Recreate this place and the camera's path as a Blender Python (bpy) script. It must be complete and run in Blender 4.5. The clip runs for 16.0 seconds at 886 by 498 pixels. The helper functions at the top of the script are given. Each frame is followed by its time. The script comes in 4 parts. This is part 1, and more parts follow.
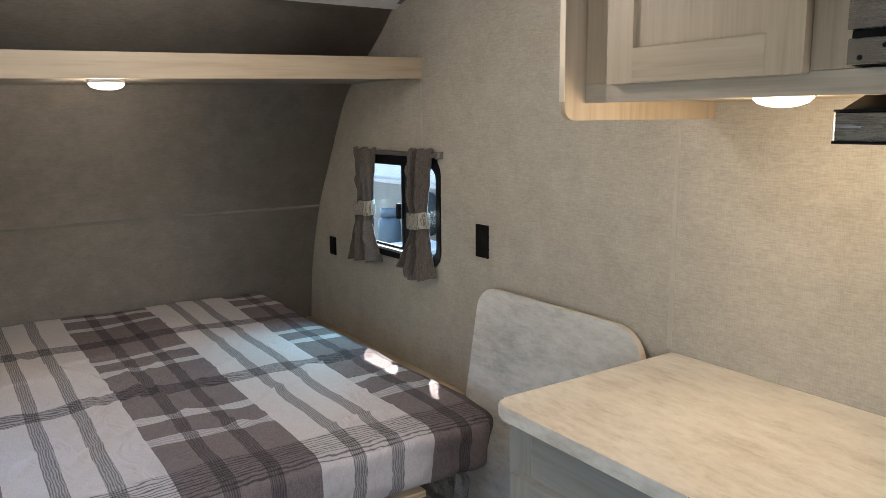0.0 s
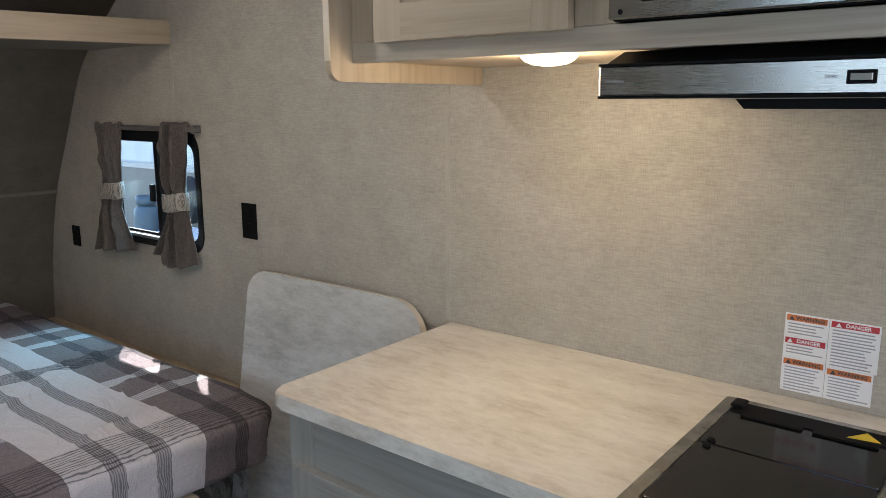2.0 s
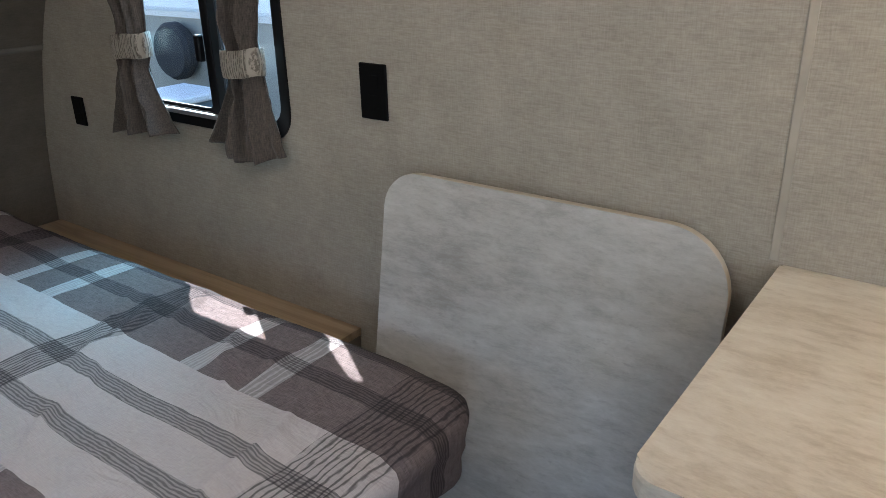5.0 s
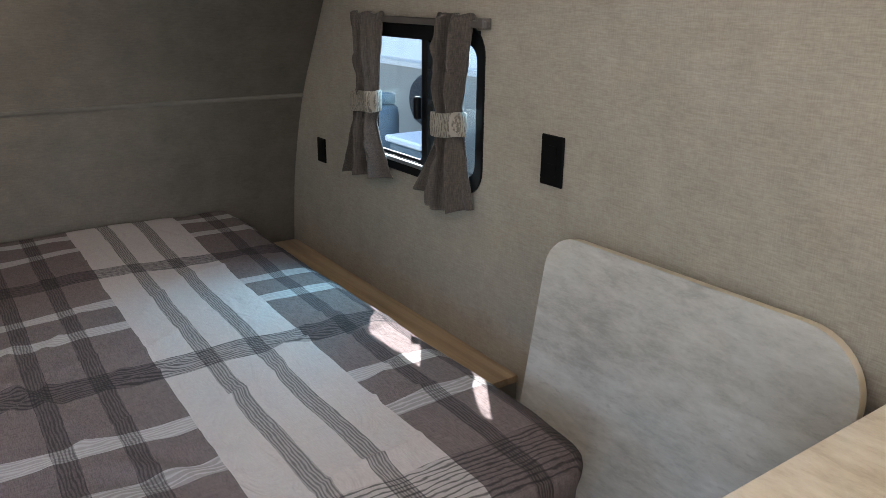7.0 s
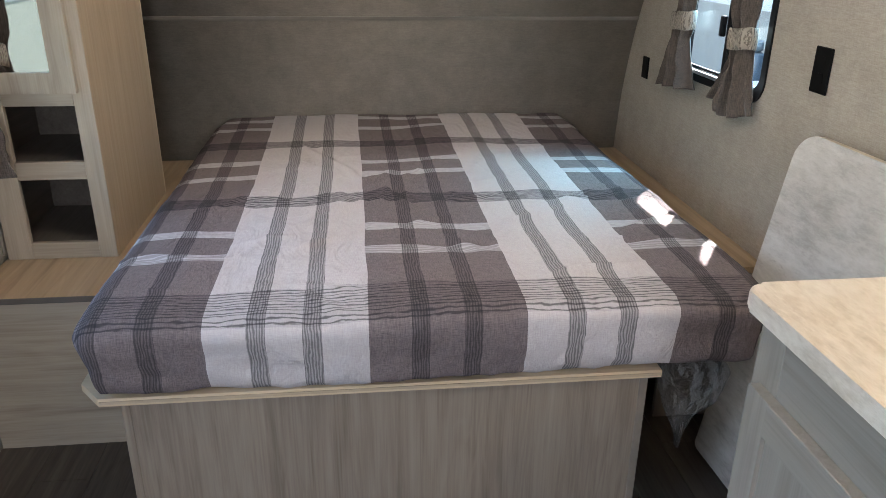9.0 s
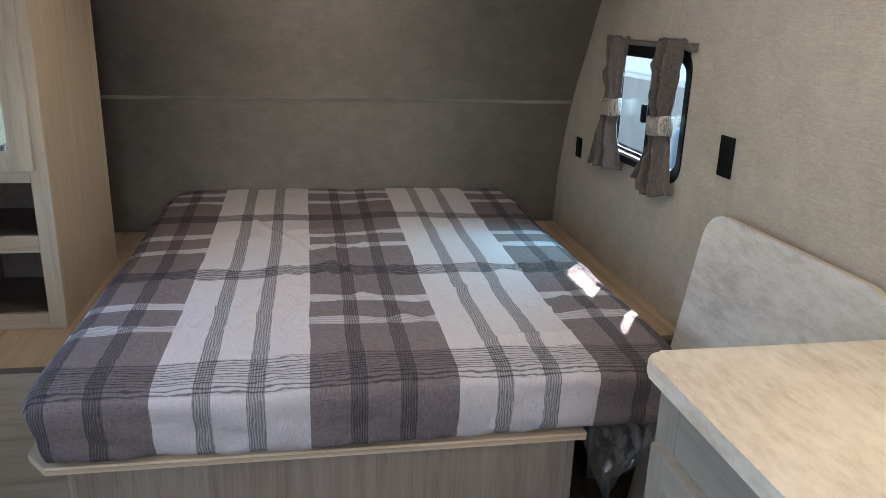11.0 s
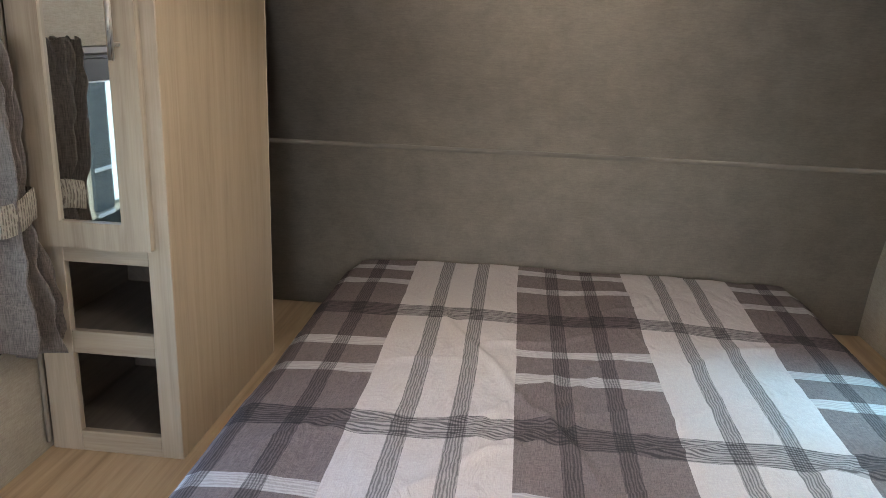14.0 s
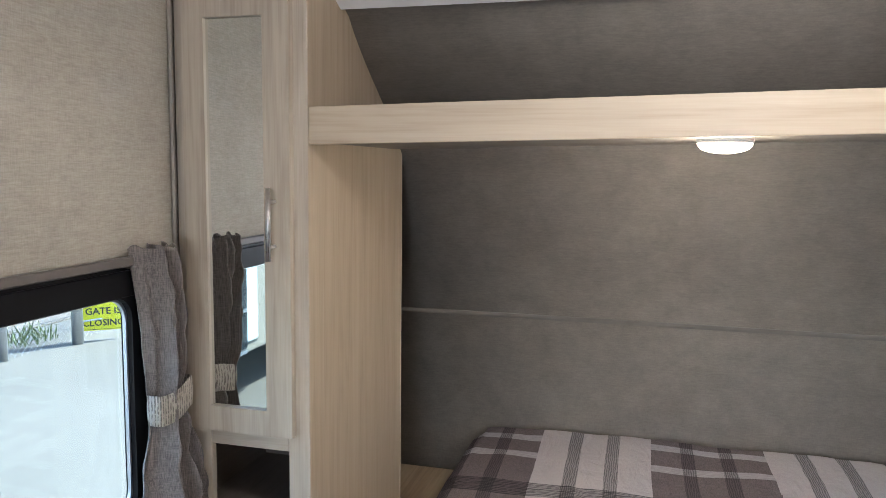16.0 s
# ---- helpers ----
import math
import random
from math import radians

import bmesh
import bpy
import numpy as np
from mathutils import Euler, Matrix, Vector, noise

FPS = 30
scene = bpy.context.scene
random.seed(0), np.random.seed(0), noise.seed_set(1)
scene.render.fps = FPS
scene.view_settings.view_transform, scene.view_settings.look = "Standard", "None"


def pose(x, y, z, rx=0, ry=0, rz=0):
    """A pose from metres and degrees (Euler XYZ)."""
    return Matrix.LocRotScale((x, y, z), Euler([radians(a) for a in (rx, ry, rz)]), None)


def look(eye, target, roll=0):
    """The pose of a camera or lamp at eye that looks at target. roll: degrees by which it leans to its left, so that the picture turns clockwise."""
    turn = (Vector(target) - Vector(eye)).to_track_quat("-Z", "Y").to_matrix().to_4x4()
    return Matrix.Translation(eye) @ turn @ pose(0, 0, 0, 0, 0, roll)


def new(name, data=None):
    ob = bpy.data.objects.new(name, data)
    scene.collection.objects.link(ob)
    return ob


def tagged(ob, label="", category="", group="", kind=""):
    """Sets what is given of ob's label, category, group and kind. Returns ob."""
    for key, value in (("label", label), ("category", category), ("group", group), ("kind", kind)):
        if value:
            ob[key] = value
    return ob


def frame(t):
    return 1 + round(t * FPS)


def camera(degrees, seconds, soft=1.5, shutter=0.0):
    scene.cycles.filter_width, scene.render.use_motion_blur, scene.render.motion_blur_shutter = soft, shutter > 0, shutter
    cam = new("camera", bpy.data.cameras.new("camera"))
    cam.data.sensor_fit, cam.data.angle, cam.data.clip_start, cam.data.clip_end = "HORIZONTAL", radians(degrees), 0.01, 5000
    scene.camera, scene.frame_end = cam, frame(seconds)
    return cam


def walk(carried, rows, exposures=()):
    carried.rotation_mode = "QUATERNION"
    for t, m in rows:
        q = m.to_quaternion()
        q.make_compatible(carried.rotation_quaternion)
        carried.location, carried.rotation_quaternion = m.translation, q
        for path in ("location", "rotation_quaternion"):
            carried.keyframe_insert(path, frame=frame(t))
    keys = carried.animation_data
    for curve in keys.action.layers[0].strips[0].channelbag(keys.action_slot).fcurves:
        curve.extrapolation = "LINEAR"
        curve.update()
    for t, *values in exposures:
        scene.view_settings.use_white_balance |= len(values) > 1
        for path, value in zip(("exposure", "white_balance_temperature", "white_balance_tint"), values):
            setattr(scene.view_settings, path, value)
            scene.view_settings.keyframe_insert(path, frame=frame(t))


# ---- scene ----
cam = camera(61.1, 16.0, soft=0.85)
METRES, EYE, TILT, LEAN, TURN = 3.74, 1.54, 0.0, 0.0, -34.0
ROWS = [
    (0.0, 0.0, 0.0, 0.0, -0.09, -9.79, 0.55),
    (0.5, 0.0059, -0.0048, 0.0003, -7.33, -8.91, 0.65),
    (1.0, 0.0093, -0.0101, 0.0001, -13.07, -8.26, 0.64),
    (1.5, 0.0083, -0.0048, -0.0, -16.72, -9.19, 0.49),
    (2.0, 0.0041, 0.0281, -0.0119, -17.47, -11.09, 0.29),
    (2.5, -0.0071, 0.092, -0.0176, -16.64, -14.12, 0.8),
    (3.0, -0.0203, 0.1394, -0.0226, -16.79, -17.35, 1.39),
    (5.5, -0.0591, 0.3087, -0.0327, -19.9, -23.15, 1.27),
    (6.0, -0.0453, 0.316, -0.0265, -15.05, -20.37, 1.29),
    (6.5, -0.0397, 0.2904, -0.0207, -9.15, -18.33, 0.6),
    (7.0, -0.0371, 0.2474, -0.0182, -0.73, -18.64, -0.58),
    (7.5, -0.03, 0.2051, -0.0278, 9.93, -20.68, -1.11),
    (8.0, -0.001, 0.1629, -0.0354, 20.38, -22.12, -0.92),
    (8.5, 0.0287, 0.133, -0.0356, 27.6, -22.7, -0.59),
    (11.0, 0.0729, 0.0891, -0.017, 24.39, -17.21, -1.65),
    (11.5, 0.0564, 0.1443, -0.0171, 21.31, -16.22, -2.06),
    (12.0, 0.0312, 0.1828, -0.0136, 19.17, -15.42, -2.15),
    (12.5, -0.0173, 0.217, -0.0079, 19.56, -15.07, -1.95),
    (13.0, -0.0587, 0.2374, -0.009, 24.9, -15.22, -2.05),
    (13.5, -0.0753, 0.2599, -0.0153, 32.86, -15.74, -2.34),
    (14.0, -0.0671, 0.2788, -0.0181, 40.37, -15.75, -2.1),
    (14.5, -0.0611, 0.2843, -0.0173, 45.24, -14.51, -1.51),
    (15.0, -0.0637, 0.2799, -0.0041, 47.89, -11.92, -0.89),
    (15.5, -0.0722, 0.2728, 0.0066, 48.75, -8.45, -0.71),
    (16.0, -0.0754, 0.2713, 0.0179, 49.01, -6.12, -0.67),
]

EXPOSURES = [
    (0.0, 2.31, 6250, 12), (1.5, 2.06, 6000, 12), (3.0, 2.10, 5900, 12), (5.5, 1.97, 5900, 12), (7.0, 2.15, 6050, 12), (8.0, 2.53, 6000, 13), (8.5, 2.77, 6200, 13),
    (11.0, 2.50, 6000, 13), (12.5, 2.53, 6050, 12), (13.5, 2.85, 6200, 13), (14.5, 2.85, 6350, 13), (16.0, 3.13, 5750, 13),
]
walk(cam, [(t, pose(0, 0, EYE, TILT, LEAN, TURN) @ pose(METRES * x, METRES * y, METRES * z, 90 + pitch, roll, yaw)) for t, x, y, z, yaw, pitch, roll in ROWS], EXPOSURES)

# ---- light ----
SUN_WAY = Vector((-0.585, -0.885, -1.0))
SUN_ELEV = math.atan2(1.0, math.hypot(0.585, 0.885))
world = bpy.data.worlds.new("sky")
scene.world = world
world.use_nodes = True
wn = world.node_tree
wn.nodes.clear()
sky = wn.nodes.new("ShaderNodeTexSky")
sky.sky_type, sky.sun_disc = "NISHITA", False
sky.sun_elevation = SUN_ELEV
sky.sun_rotation = math.atan2(0.585, 0.885)
wbg = wn.nodes.new("ShaderNodeBackground")
wbg.inputs["Strength"].default_value = 0.15
wout = wn.nodes.new("ShaderNodeOutputWorld")
wn.links.new(sky.outputs[0], wbg.inputs[0])
wn.links.new(wbg.outputs[0], wout.inputs[0])


def lamp(name, kind, energy, colour, m, **more):
    data = bpy.data.lights.new(name, kind)
    data.energy, data.color = energy, colour
    for key, value in more.items():
        if key == "size":
            data.shape, data.size, data.size_y = "RECTANGLE", value[0], value[1]
        elif key == "angle":
            data.angle = value
        elif key == "radius":
            data.shadow_soft_size = value
    ob = new(name, data)
    ob.matrix_world = m
    return ob


lamp("sun", "SUN", 5.0, (1.0, 0.95, 0.87), look((0, 0, 5), Vector((0, 0, 5)) + SUN_WAY), angle=radians(0.5))
lamp("doorway_daylight", "AREA", 1.0, (0.60, 0.82, 1.0), look((-0.69, 0.43, 1.05), (1.0, 0.43, 1.0)), size=(0.62, 1.75))
# Added fill from behind the viewpoint; no rear window is known there.
lamp("rear_window_daylight", "AREA", 5.0, (0.95, 0.96, 1.0), look((0.45, -1.98, 1.35), (0.45, 0.0, 1.25)), size=(1.1, 0.55))
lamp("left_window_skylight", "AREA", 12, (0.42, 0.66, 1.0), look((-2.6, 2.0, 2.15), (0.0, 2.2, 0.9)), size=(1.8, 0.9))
lamp("right_window_skylight", "AREA", 56, (0.30, 0.76, 0.98), look((2.75, 3.25, 2.55), (1.17, 2.46, 0.69)), size=(1.6, 1.2))
lamp("shelf_bulb", "POINT", 1.05, (1.0, 0.86, 0.66), pose(0.49, 2.66, 1.615), radius=0.05)
lamp("cabinet_bulb", "POINT", 1.2, (1.0, 0.78, 0.50), pose(1.22, 0.765, 1.515), radius=0.05)
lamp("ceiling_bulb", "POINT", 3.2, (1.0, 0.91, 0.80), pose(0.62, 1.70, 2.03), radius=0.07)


# ---- materials ----
class Nodes:
    """A short way to write a node material."""

    def __init__(self, name):
        self.mat = bpy.data.materials.new(name)
        self.mat.use_nodes = True
        self.tree = self.mat.node_tree
        self.bsdf = self.tree.nodes["Principled BSDF"]
        self.coord = self.tree.nodes.new("ShaderNodeTexCoord").outputs["Object"]

    def put(self, value, socket):
        if isinstance(value, bpy.types.NodeSocket):
            self.tree.links.new(value, socket)
        else:
            socket.default_value = value

    def math(self, op, a, b=0.0, c=0.0):
        n = self.tree.nodes.new("ShaderNodeMath")
        n.operation = op
        for s, v in zip(n.inputs, (a, b, c)):
            self.put(v, s)
        return n.outputs[0]

    def scaled(self, scale, loc=(0, 0, 0), rot=(0, 0, 0)):
        n = self.tree.nodes.new("ShaderNodeMapping")
        self.put(self.coord, n.inputs["Vector"])
        n.inputs["Scale"].default_value, n.inputs["Location"].default_value = scale, loc
        n.inputs["Rotation"].default_value = [radians(a) for a in rot]
        return n.outputs[0]

    def noise(self, scale, stretch=(1, 1, 1), detail=3.0, rough=0.55, warp=0.0, loc=(0, 0, 0)):
        n = self.tree.nodes.new("ShaderNodeTexNoise")
        self.put(self.scaled(stretch, loc), n.inputs["Vector"])
        n.inputs["Scale"].default_value, n.inputs["Detail"].default_value = scale, detail
        n.inputs["Roughness"].default_value, n.inputs["Distortion"].default_value = rough, warp
        return n.outputs["Fac"]

    def ramp(self, fac, *stops):
        n = self.tree.nodes.new("ShaderNodeValToRGB")
        self.put(fac, n.inputs[0])
        e = n.color_ramp.elements
        while len(e) < len(stops):
            e.new(0.5)
        for el, (p, c) in zip(e, stops):
            el.position = p
            el.color = (*c, 1) if len(c) == 3 else c
        return n.outputs[0]

    def grey(self, fac, lo, hi, a=0.0, b=1.0):
        n = self.tree.nodes.new("ShaderNodeMapRange")
        for s, v in zip(n.inputs, (fac, lo, hi, a, b)):
            self.put(v, s)
        return n.outputs[0]

    def mix(self, fac, a, b, blend="MIX"):
        n = self.tree.nodes.new("ShaderNodeMix")
        n.data_type, n.blend_type = "RGBA", blend
        self.put(fac, n.inputs[0])
        self.put((*a, 1) if isinstance(a, tuple) and len(a) == 3 else a, n.inputs[6])
        self.put((*b, 1) if isinstance(b, tuple) and len(b) == 3 else b, n.inputs[7])
        return n.outputs[2]

    def xyz(self):
        n = self.tree.nodes.new("ShaderNodeSeparateXYZ")
        self.put(self.coord, n.inputs[0])
        return n.outputs

    def random(self):
        return self.tree.nodes.new("ShaderNodeObjectInfo").outputs["Random"]

    def done(self, colour=None, rough=0.5, metal=0.0, bump=None, height=0.002, strength=0.5, **more):
        b = self.bsdf.inputs
        if colour is not None:
            self.put((*colour, 1) if isinstance(colour, tuple) and len(colour) == 3 else colour, b["Base Color"])
        self.put(rough, b["Roughness"])
        self.put(metal, b["Metallic"])
        for key, value in more.items():
            self.put(value, b[key.replace("_", " ")])
        if bump is not None:
            n = self.tree.nodes.new("ShaderNodeBump")
            n.inputs["Strength"].default_value, n.inputs["Distance"].default_value = strength, height
            self.put(bump, n.inputs["Height"])
            self.put(n.outputs[0], b["Normal"])
        return self.mat


def linen(name, dark, light, relief=0.32, thread=0.62):
    """Vinyl wall covering printed and embossed as coarse linen."""
    n = Nodes(name)
    weft = n.noise(1.0, (48, 48, 400), 2, 0.65)
    warp = n.noise(1.0, (390, 390, 44), 2, 0.65)
    slub = n.noise(1.0, (14, 14, 240), 2, 0.5, loc=(3, 1, 7))
    broad = n.noise(9.0, detail=8, rough=0.72)
    both = n.math("ADD", n.math("MULTIPLY", weft, 0.58), n.math("MULTIPLY", warp, 0.42))
    both = n.math("ADD", both, n.math("MULTIPLY", n.math("SUBTRACT", slub, 0.5), 0.22))
    col = n.ramp(both, (0.36, dark), (0.5, tuple((a + b) / 2 for a, b in zip(dark, light))), (0.64, light))
    col = n.mix(1 - thread, col, n.ramp(broad, (0.3, tuple(c * 0.9 for c in dark)), (0.7, light)))
    return n.done(col, 0.62, bump=both, height=0.0009, strength=relief, Specular_IOR_Level=0.3)


def timber(name, stops, grain, scale=1.0, rough=0.42, rings=0.35):
    """Printed oak grain that runs along the axis `grain`."""
    n = Nodes(name)
    s = [34 * scale] * 3
    s["xyz".index(grain)] = 1.6 * scale
    f = [210 * scale] * 3
    f["xyz".index(grain)] = 5 * scale
    r = [9 * scale] * 3
    r["xyz".index(grain)] = 0.9 * scale
    body = n.noise(1.0, tuple(s), 4, 0.6, 0.6)
    fine = n.noise(1.0, tuple(f), 2, 0.6)
    big = n.noise(1.0, tuple(r), 3, 0.5, 1.2)
    ring = n.math("FRACT", n.math("MULTIPLY", big, 7.0))
    ring = n.math("ABSOLUTE", n.math("SUBTRACT", ring, 0.5))
    v = n.math("ADD", n.math("MULTIPLY", body, 0.6), n.math("MULTIPLY", fine, 0.3))
    v = n.math("ADD", v, n.math("MULTIPLY", ring, rings * 0.4))
    v = n.math("ADD", v, n.math("MULTIPLY", n.math("SUBTRACT", n.random(), 0.5), 0.06))
    col = n.ramp(v, *stops)
    return n.done(col, n.grey(fine, 0.3, 0.7, rough - 0.06, rough + 0.1), bump=fine, height=0.0006, strength=0.35)


# OAK is warmed: part of the lamplight on the wall cabinet is in it.
OAK = [(0.28, (0.335, 0.254, 0.168)), (0.48, (0.425, 0.338, 0.236)), (0.72, (0.488, 0.400, 0.292))]
GREY_OAK = [(0.28, (0.285, 0.230, 0.170)), (0.48, (0.405, 0.342, 0.262)), (0.72, (0.49, 0.425, 0.338))]
# Darker, cooler copy of GREY_OAK; blue doorway light is put into its colour.
BASE_OAK = [(0.28, (0.20, 0.175, 0.145)), (0.48, (0.275, 0.248, 0.212)), (0.72, (0.335, 0.308, 0.27))]
BED_OAK = [(0.28, (0.165, 0.128, 0.095)), (0.48, (0.255, 0.206, 0.158)), (0.72, (0.325, 0.272, 0.215))]
m_wall = linen("linen wall covering", (0.295, 0.262, 0.212), (0.462, 0.422, 0.355))
m_front = linen("dark linen wall covering", (0.174, 0.152, 0.126), (0.286, 0.253, 0.212), 0.10, 0.42)
m_oak_x = timber("oak grain along x", OAK, "x")
m_oak_y = timber("oak grain along y", OAK, "y")
m_oak_z = timber("oak grain along z", OAK, "z")
m_grey_x = timber("greyed oak along x", GREY_OAK, "x")
m_grey_y = timber("greyed oak along y", GREY_OAK, "y")
m_grey_z = timber("greyed oak along z", GREY_OAK, "z")
m_base_y = timber("cool-lit grey oak along y", BASE_OAK, "y")
m_base_z = timber("cool-lit grey oak along z", BASE_OAK, "z")
m_bed = timber("brown-grey bed panel", BED_OAK, "z")
# Even dark oak for cabinet insides, the recess shade put into its colour.
m_inside = timber("darkened cabinet inside", [(0.3, (0.085, 0.068, 0.054)), (0.7, (0.17, 0.142, 0.115))], "y")
m_ledge = timber("pale oak board", [(0.28, (0.27, 0.185, 0.11)), (0.5, (0.44, 0.32, 0.20)), (0.72, (0.55, 0.42, 0.28))], "y", 0.8)
m_ply = timber("plywood", [(0.3, (0.48, 0.36, 0.23)), (0.7, (0.66, 0.53, 0.37))], "x", 0.7, 0.55)
m_plank = timber("dark vinyl plank", [(0.3, (0.035, 0.027, 0.022)), (0.5, (0.085, 0.068, 0.055)), (0.72, (0.15, 0.125, 0.10))], "y", 0.8, 0.4)


def laminate(name, stops, grain=(3.6, 0.8, 3.6)):
    """Travertine-patterned laminate with streaks and small pits."""
    n = Nodes(name)
    streak = n.noise(3.6, grain, 7, 0.66, 0.1)
    cloud = n.noise(5.0, detail=5, rough=0.6)
    pits = n.noise(95.0, (1, 0.4, 1), 4, 0.65)
    vein = n.noise(46.0, (1, 0.3, 1), 8, 0.8, 0.2)
    v = n.math("ADD", n.math("MULTIPLY", streak, 0.30), n.math("MULTIPLY", cloud, 0.22))
    v = n.math("ADD", v, n.math("MULTIPLY", vein, 0.48))
    col = n.ramp(v, *stops)
    worn = n.math("MULTIPLY", n.grey(pits, 0.58, 0.72), n.grey(cloud, 0.42, 0.6))
    col = n.mix(n.math("MULTIPLY", worn, 0.6), col, stops[0][1])
    return n.done(col, n.grey(cloud, 0.3, 0.7, 0.3, 0.42), bump=pits, height=0.0004, strength=0.2)


m_counter = laminate("travertine laminate", [(0.39, (0.48, 0.41, 0.325)), (0.49, (0.64, 0.578, 0.49)), (0.59, (0.74, 0.69, 0.605))])
m_table = laminate("grey travertine laminate", [(0.395, (0.34, 0.32, 0.29)), (0.49, (0.48, 0.46, 0.425)), (0.585, (0.59, 0.57, 0.535))])
m_edge = Nodes("cream edge band").done((0.62, 0.54, 0.42), 0.4)


def plaid():
    """Woven bed cover: broad light and dark columns, wavy yarn bands across and along."""
    n = Nodes("plaid cover")
    x, y, z = n.xyz()
    wob = n.math("MULTIPLY", n.math("SUBTRACT", n.noise(1.0, (3.5, 3.5, 0.3), 2), 0.5), 0.022)
    jit = n.math("MULTIPLY", n.math("SUBTRACT", n.noise(1.0, (20, 60, 3), 2), 0.5), 0.017)
    jix = n.math("MULTIPLY", n.math("SUBTRACT", n.noise(1.0, (80, 26, 26), 2, loc=(4, 2, 9)), 0.5), 0.010)
    back = n.grey(y, 2.7, 3.5, 0.0, 0.045)
    px = n.math("SUBTRACT", x, n.math("MULTIPLY", n.math("SUBTRACT", x, 0.56), back))
    px = n.math("ADD", px, n.math("MULTIPLY", wob, 0.7))
    drop = n.math("MAXIMUM", n.math("SUBTRACT", 0.655, z), 0.0)
    py = n.math("SUBTRACT", n.math("ADD", y, wob), drop)
    col_f = n.math("FRACT", n.math("DIVIDE", n.math("ADD", px, 20 * 0.68 - 0.393), 0.68))
    dark_col = n.math("LESS_THAN", col_f, 0.5)
    st = n.math("FRACT", n.math("DIVIDE", n.math("ADD", px, 20 * 0.34 - 0.053), 0.34))

    def near(v, c, h):
        return n.math("COMPARE", v, c, h)

    stripes = n.math("ADD", near(st, 0.322, 0.058), near(st, 0.66, 0.058))
    hem = n.math("LESS_THAN", py, 2.0)
    off = n.math("SUBTRACT", n.math("FRACT", n.math("DIVIDE", n.math("ADD", py, 13.44 - 2.388 + 0.336), 0.672)), 0.5)
    off = n.math("MULTIPLY", off, 0.672)
    cross = n.math("LESS_THAN", n.math("ABSOLUTE", off), n.grey(hem, 0, 1, 0.043, 0.066))
    pale = n.math("ADD", near(off, -0.245, 0.025), near(off, 0.262, 0.025))
    pitch = n.grey(hem, 0, 1, 2 * math.pi / 0.0088, 2 * math.pi / 0.0118)
    lines_y = n.math("SINE", n.math("MULTIPLY", n.math("SUBTRACT", n.math("ADD", y, jit), drop), pitch))
    lines_x = n.math("SINE", n.math("MULTIPLY", n.math("ADD", x, jix), 2 * math.pi / 0.0062))
    ink_y = n.grey(n.math("SUBTRACT", lines_y, n.math("MULTIPLY", hem, 0.42)), -0.35, 0.6, n.grey(hem, 0, 1, 0.46, 0.2), 1.0)
    ink_x = n.grey(lines_x, -0.45, 0.55, 0.52, 1.0)
    weave = n.math("ADD", n.math("MULTIPLY", n.noise(1.0, (900, 60, 60), 2), 0.5), n.math("MULTIPLY", n.noise(1.0, (60, 900, 900), 2), 0.5))
    tone = n.noise(3.0, detail=3)
    dark = n.mix(n.grey(weave, 0.38, 0.62), (0.135, 0.110, 0.111), (0.228, 0.189, 0.187))
    light = n.mix(n.grey(weave, 0.35, 0.65), (0.47, 0.43, 0.43), (0.61, 0.57, 0.565))
    light = n.mix(n.grey(tone, 0.35, 0.7, 0.0, 0.35), light, (0.51, 0.455, 0.43))
    base = n.mix(dark_col, light, dark)
    pale_on = n.math("MULTIPLY", pale, dark_col)
    base = n.mix(n.math("MULTIPLY", pale_on, n.grey(ink_y, 0, 1, 0.35, 0.95)), base, (0.50, 0.48, 0.48))
    yarn = (0.032, 0.031, 0.034)
    base = n.mix(n.math("MULTIPLY", stripes, n.math("MULTIPLY", ink_x, 0.71)), base, yarn)
    base = n.mix(n.math("MULTIPLY", cross, n.math("MULTIPLY", ink_y, 0.80)), base, yarn)
    fold = n.noise(12.0, (1.2, 0.7, 1), 4, 0.55, 1.2)
    h = n.math("ADD", n.math("MULTIPLY", weave, 0.1), n.math("MULTIPLY", fold, 0.9))
    return n.done(base, 0.9, bump=h, height=0.018, strength=0.8, Specular_IOR_Level=0.06)


m_plaid = plaid()


def cloth(name, dark, light):
    n = Nodes(name)
    weave = n.math("ADD", n.math("MULTIPLY", n.noise(1.0, (70, 70, 700), 2), 0.35), n.math("MULTIPLY", n.noise(1.0, (520, 520, 22), 3), 0.65))
    col = n.ramp(weave, (0.36, dark), (0.64, light))
    return n.done(col, 0.8, bump=weave, height=0.001, strength=0.5, Sheen_Weight=0.25)


m_curtain = cloth("taupe curtain cloth", (0.035, 0.027, 0.021), (0.125, 0.098, 0.078))
m_curtain_l = cloth("grey curtain cloth", (0.07, 0.058, 0.050), (0.20, 0.17, 0.152))


def tie_cloth():
    n = Nodes("patterned tie band")
    x, y, z = n.xyz()
    rib = n.math("SINE", n.math("MULTIPLY", n.math("ADD", y, x), 2 * math.pi / 0.0075))
    patch = n.noise(1.0, (170, 170, 95), 3, 0.65)
    mark = n.math("MULTIPLY", n.grey(patch, 0.42, 0.54), n.grey(rib, -0.5, 0.3))
    col = n.mix(n.math("MULTIPLY", mark, 0.8), (0.37, 0.335, 0.28), (0.09, 0.072, 0.056))
    return n.done(col, 0.85, bump=rib, height=0.0015, strength=0.5)


m_tie = tie_cloth()


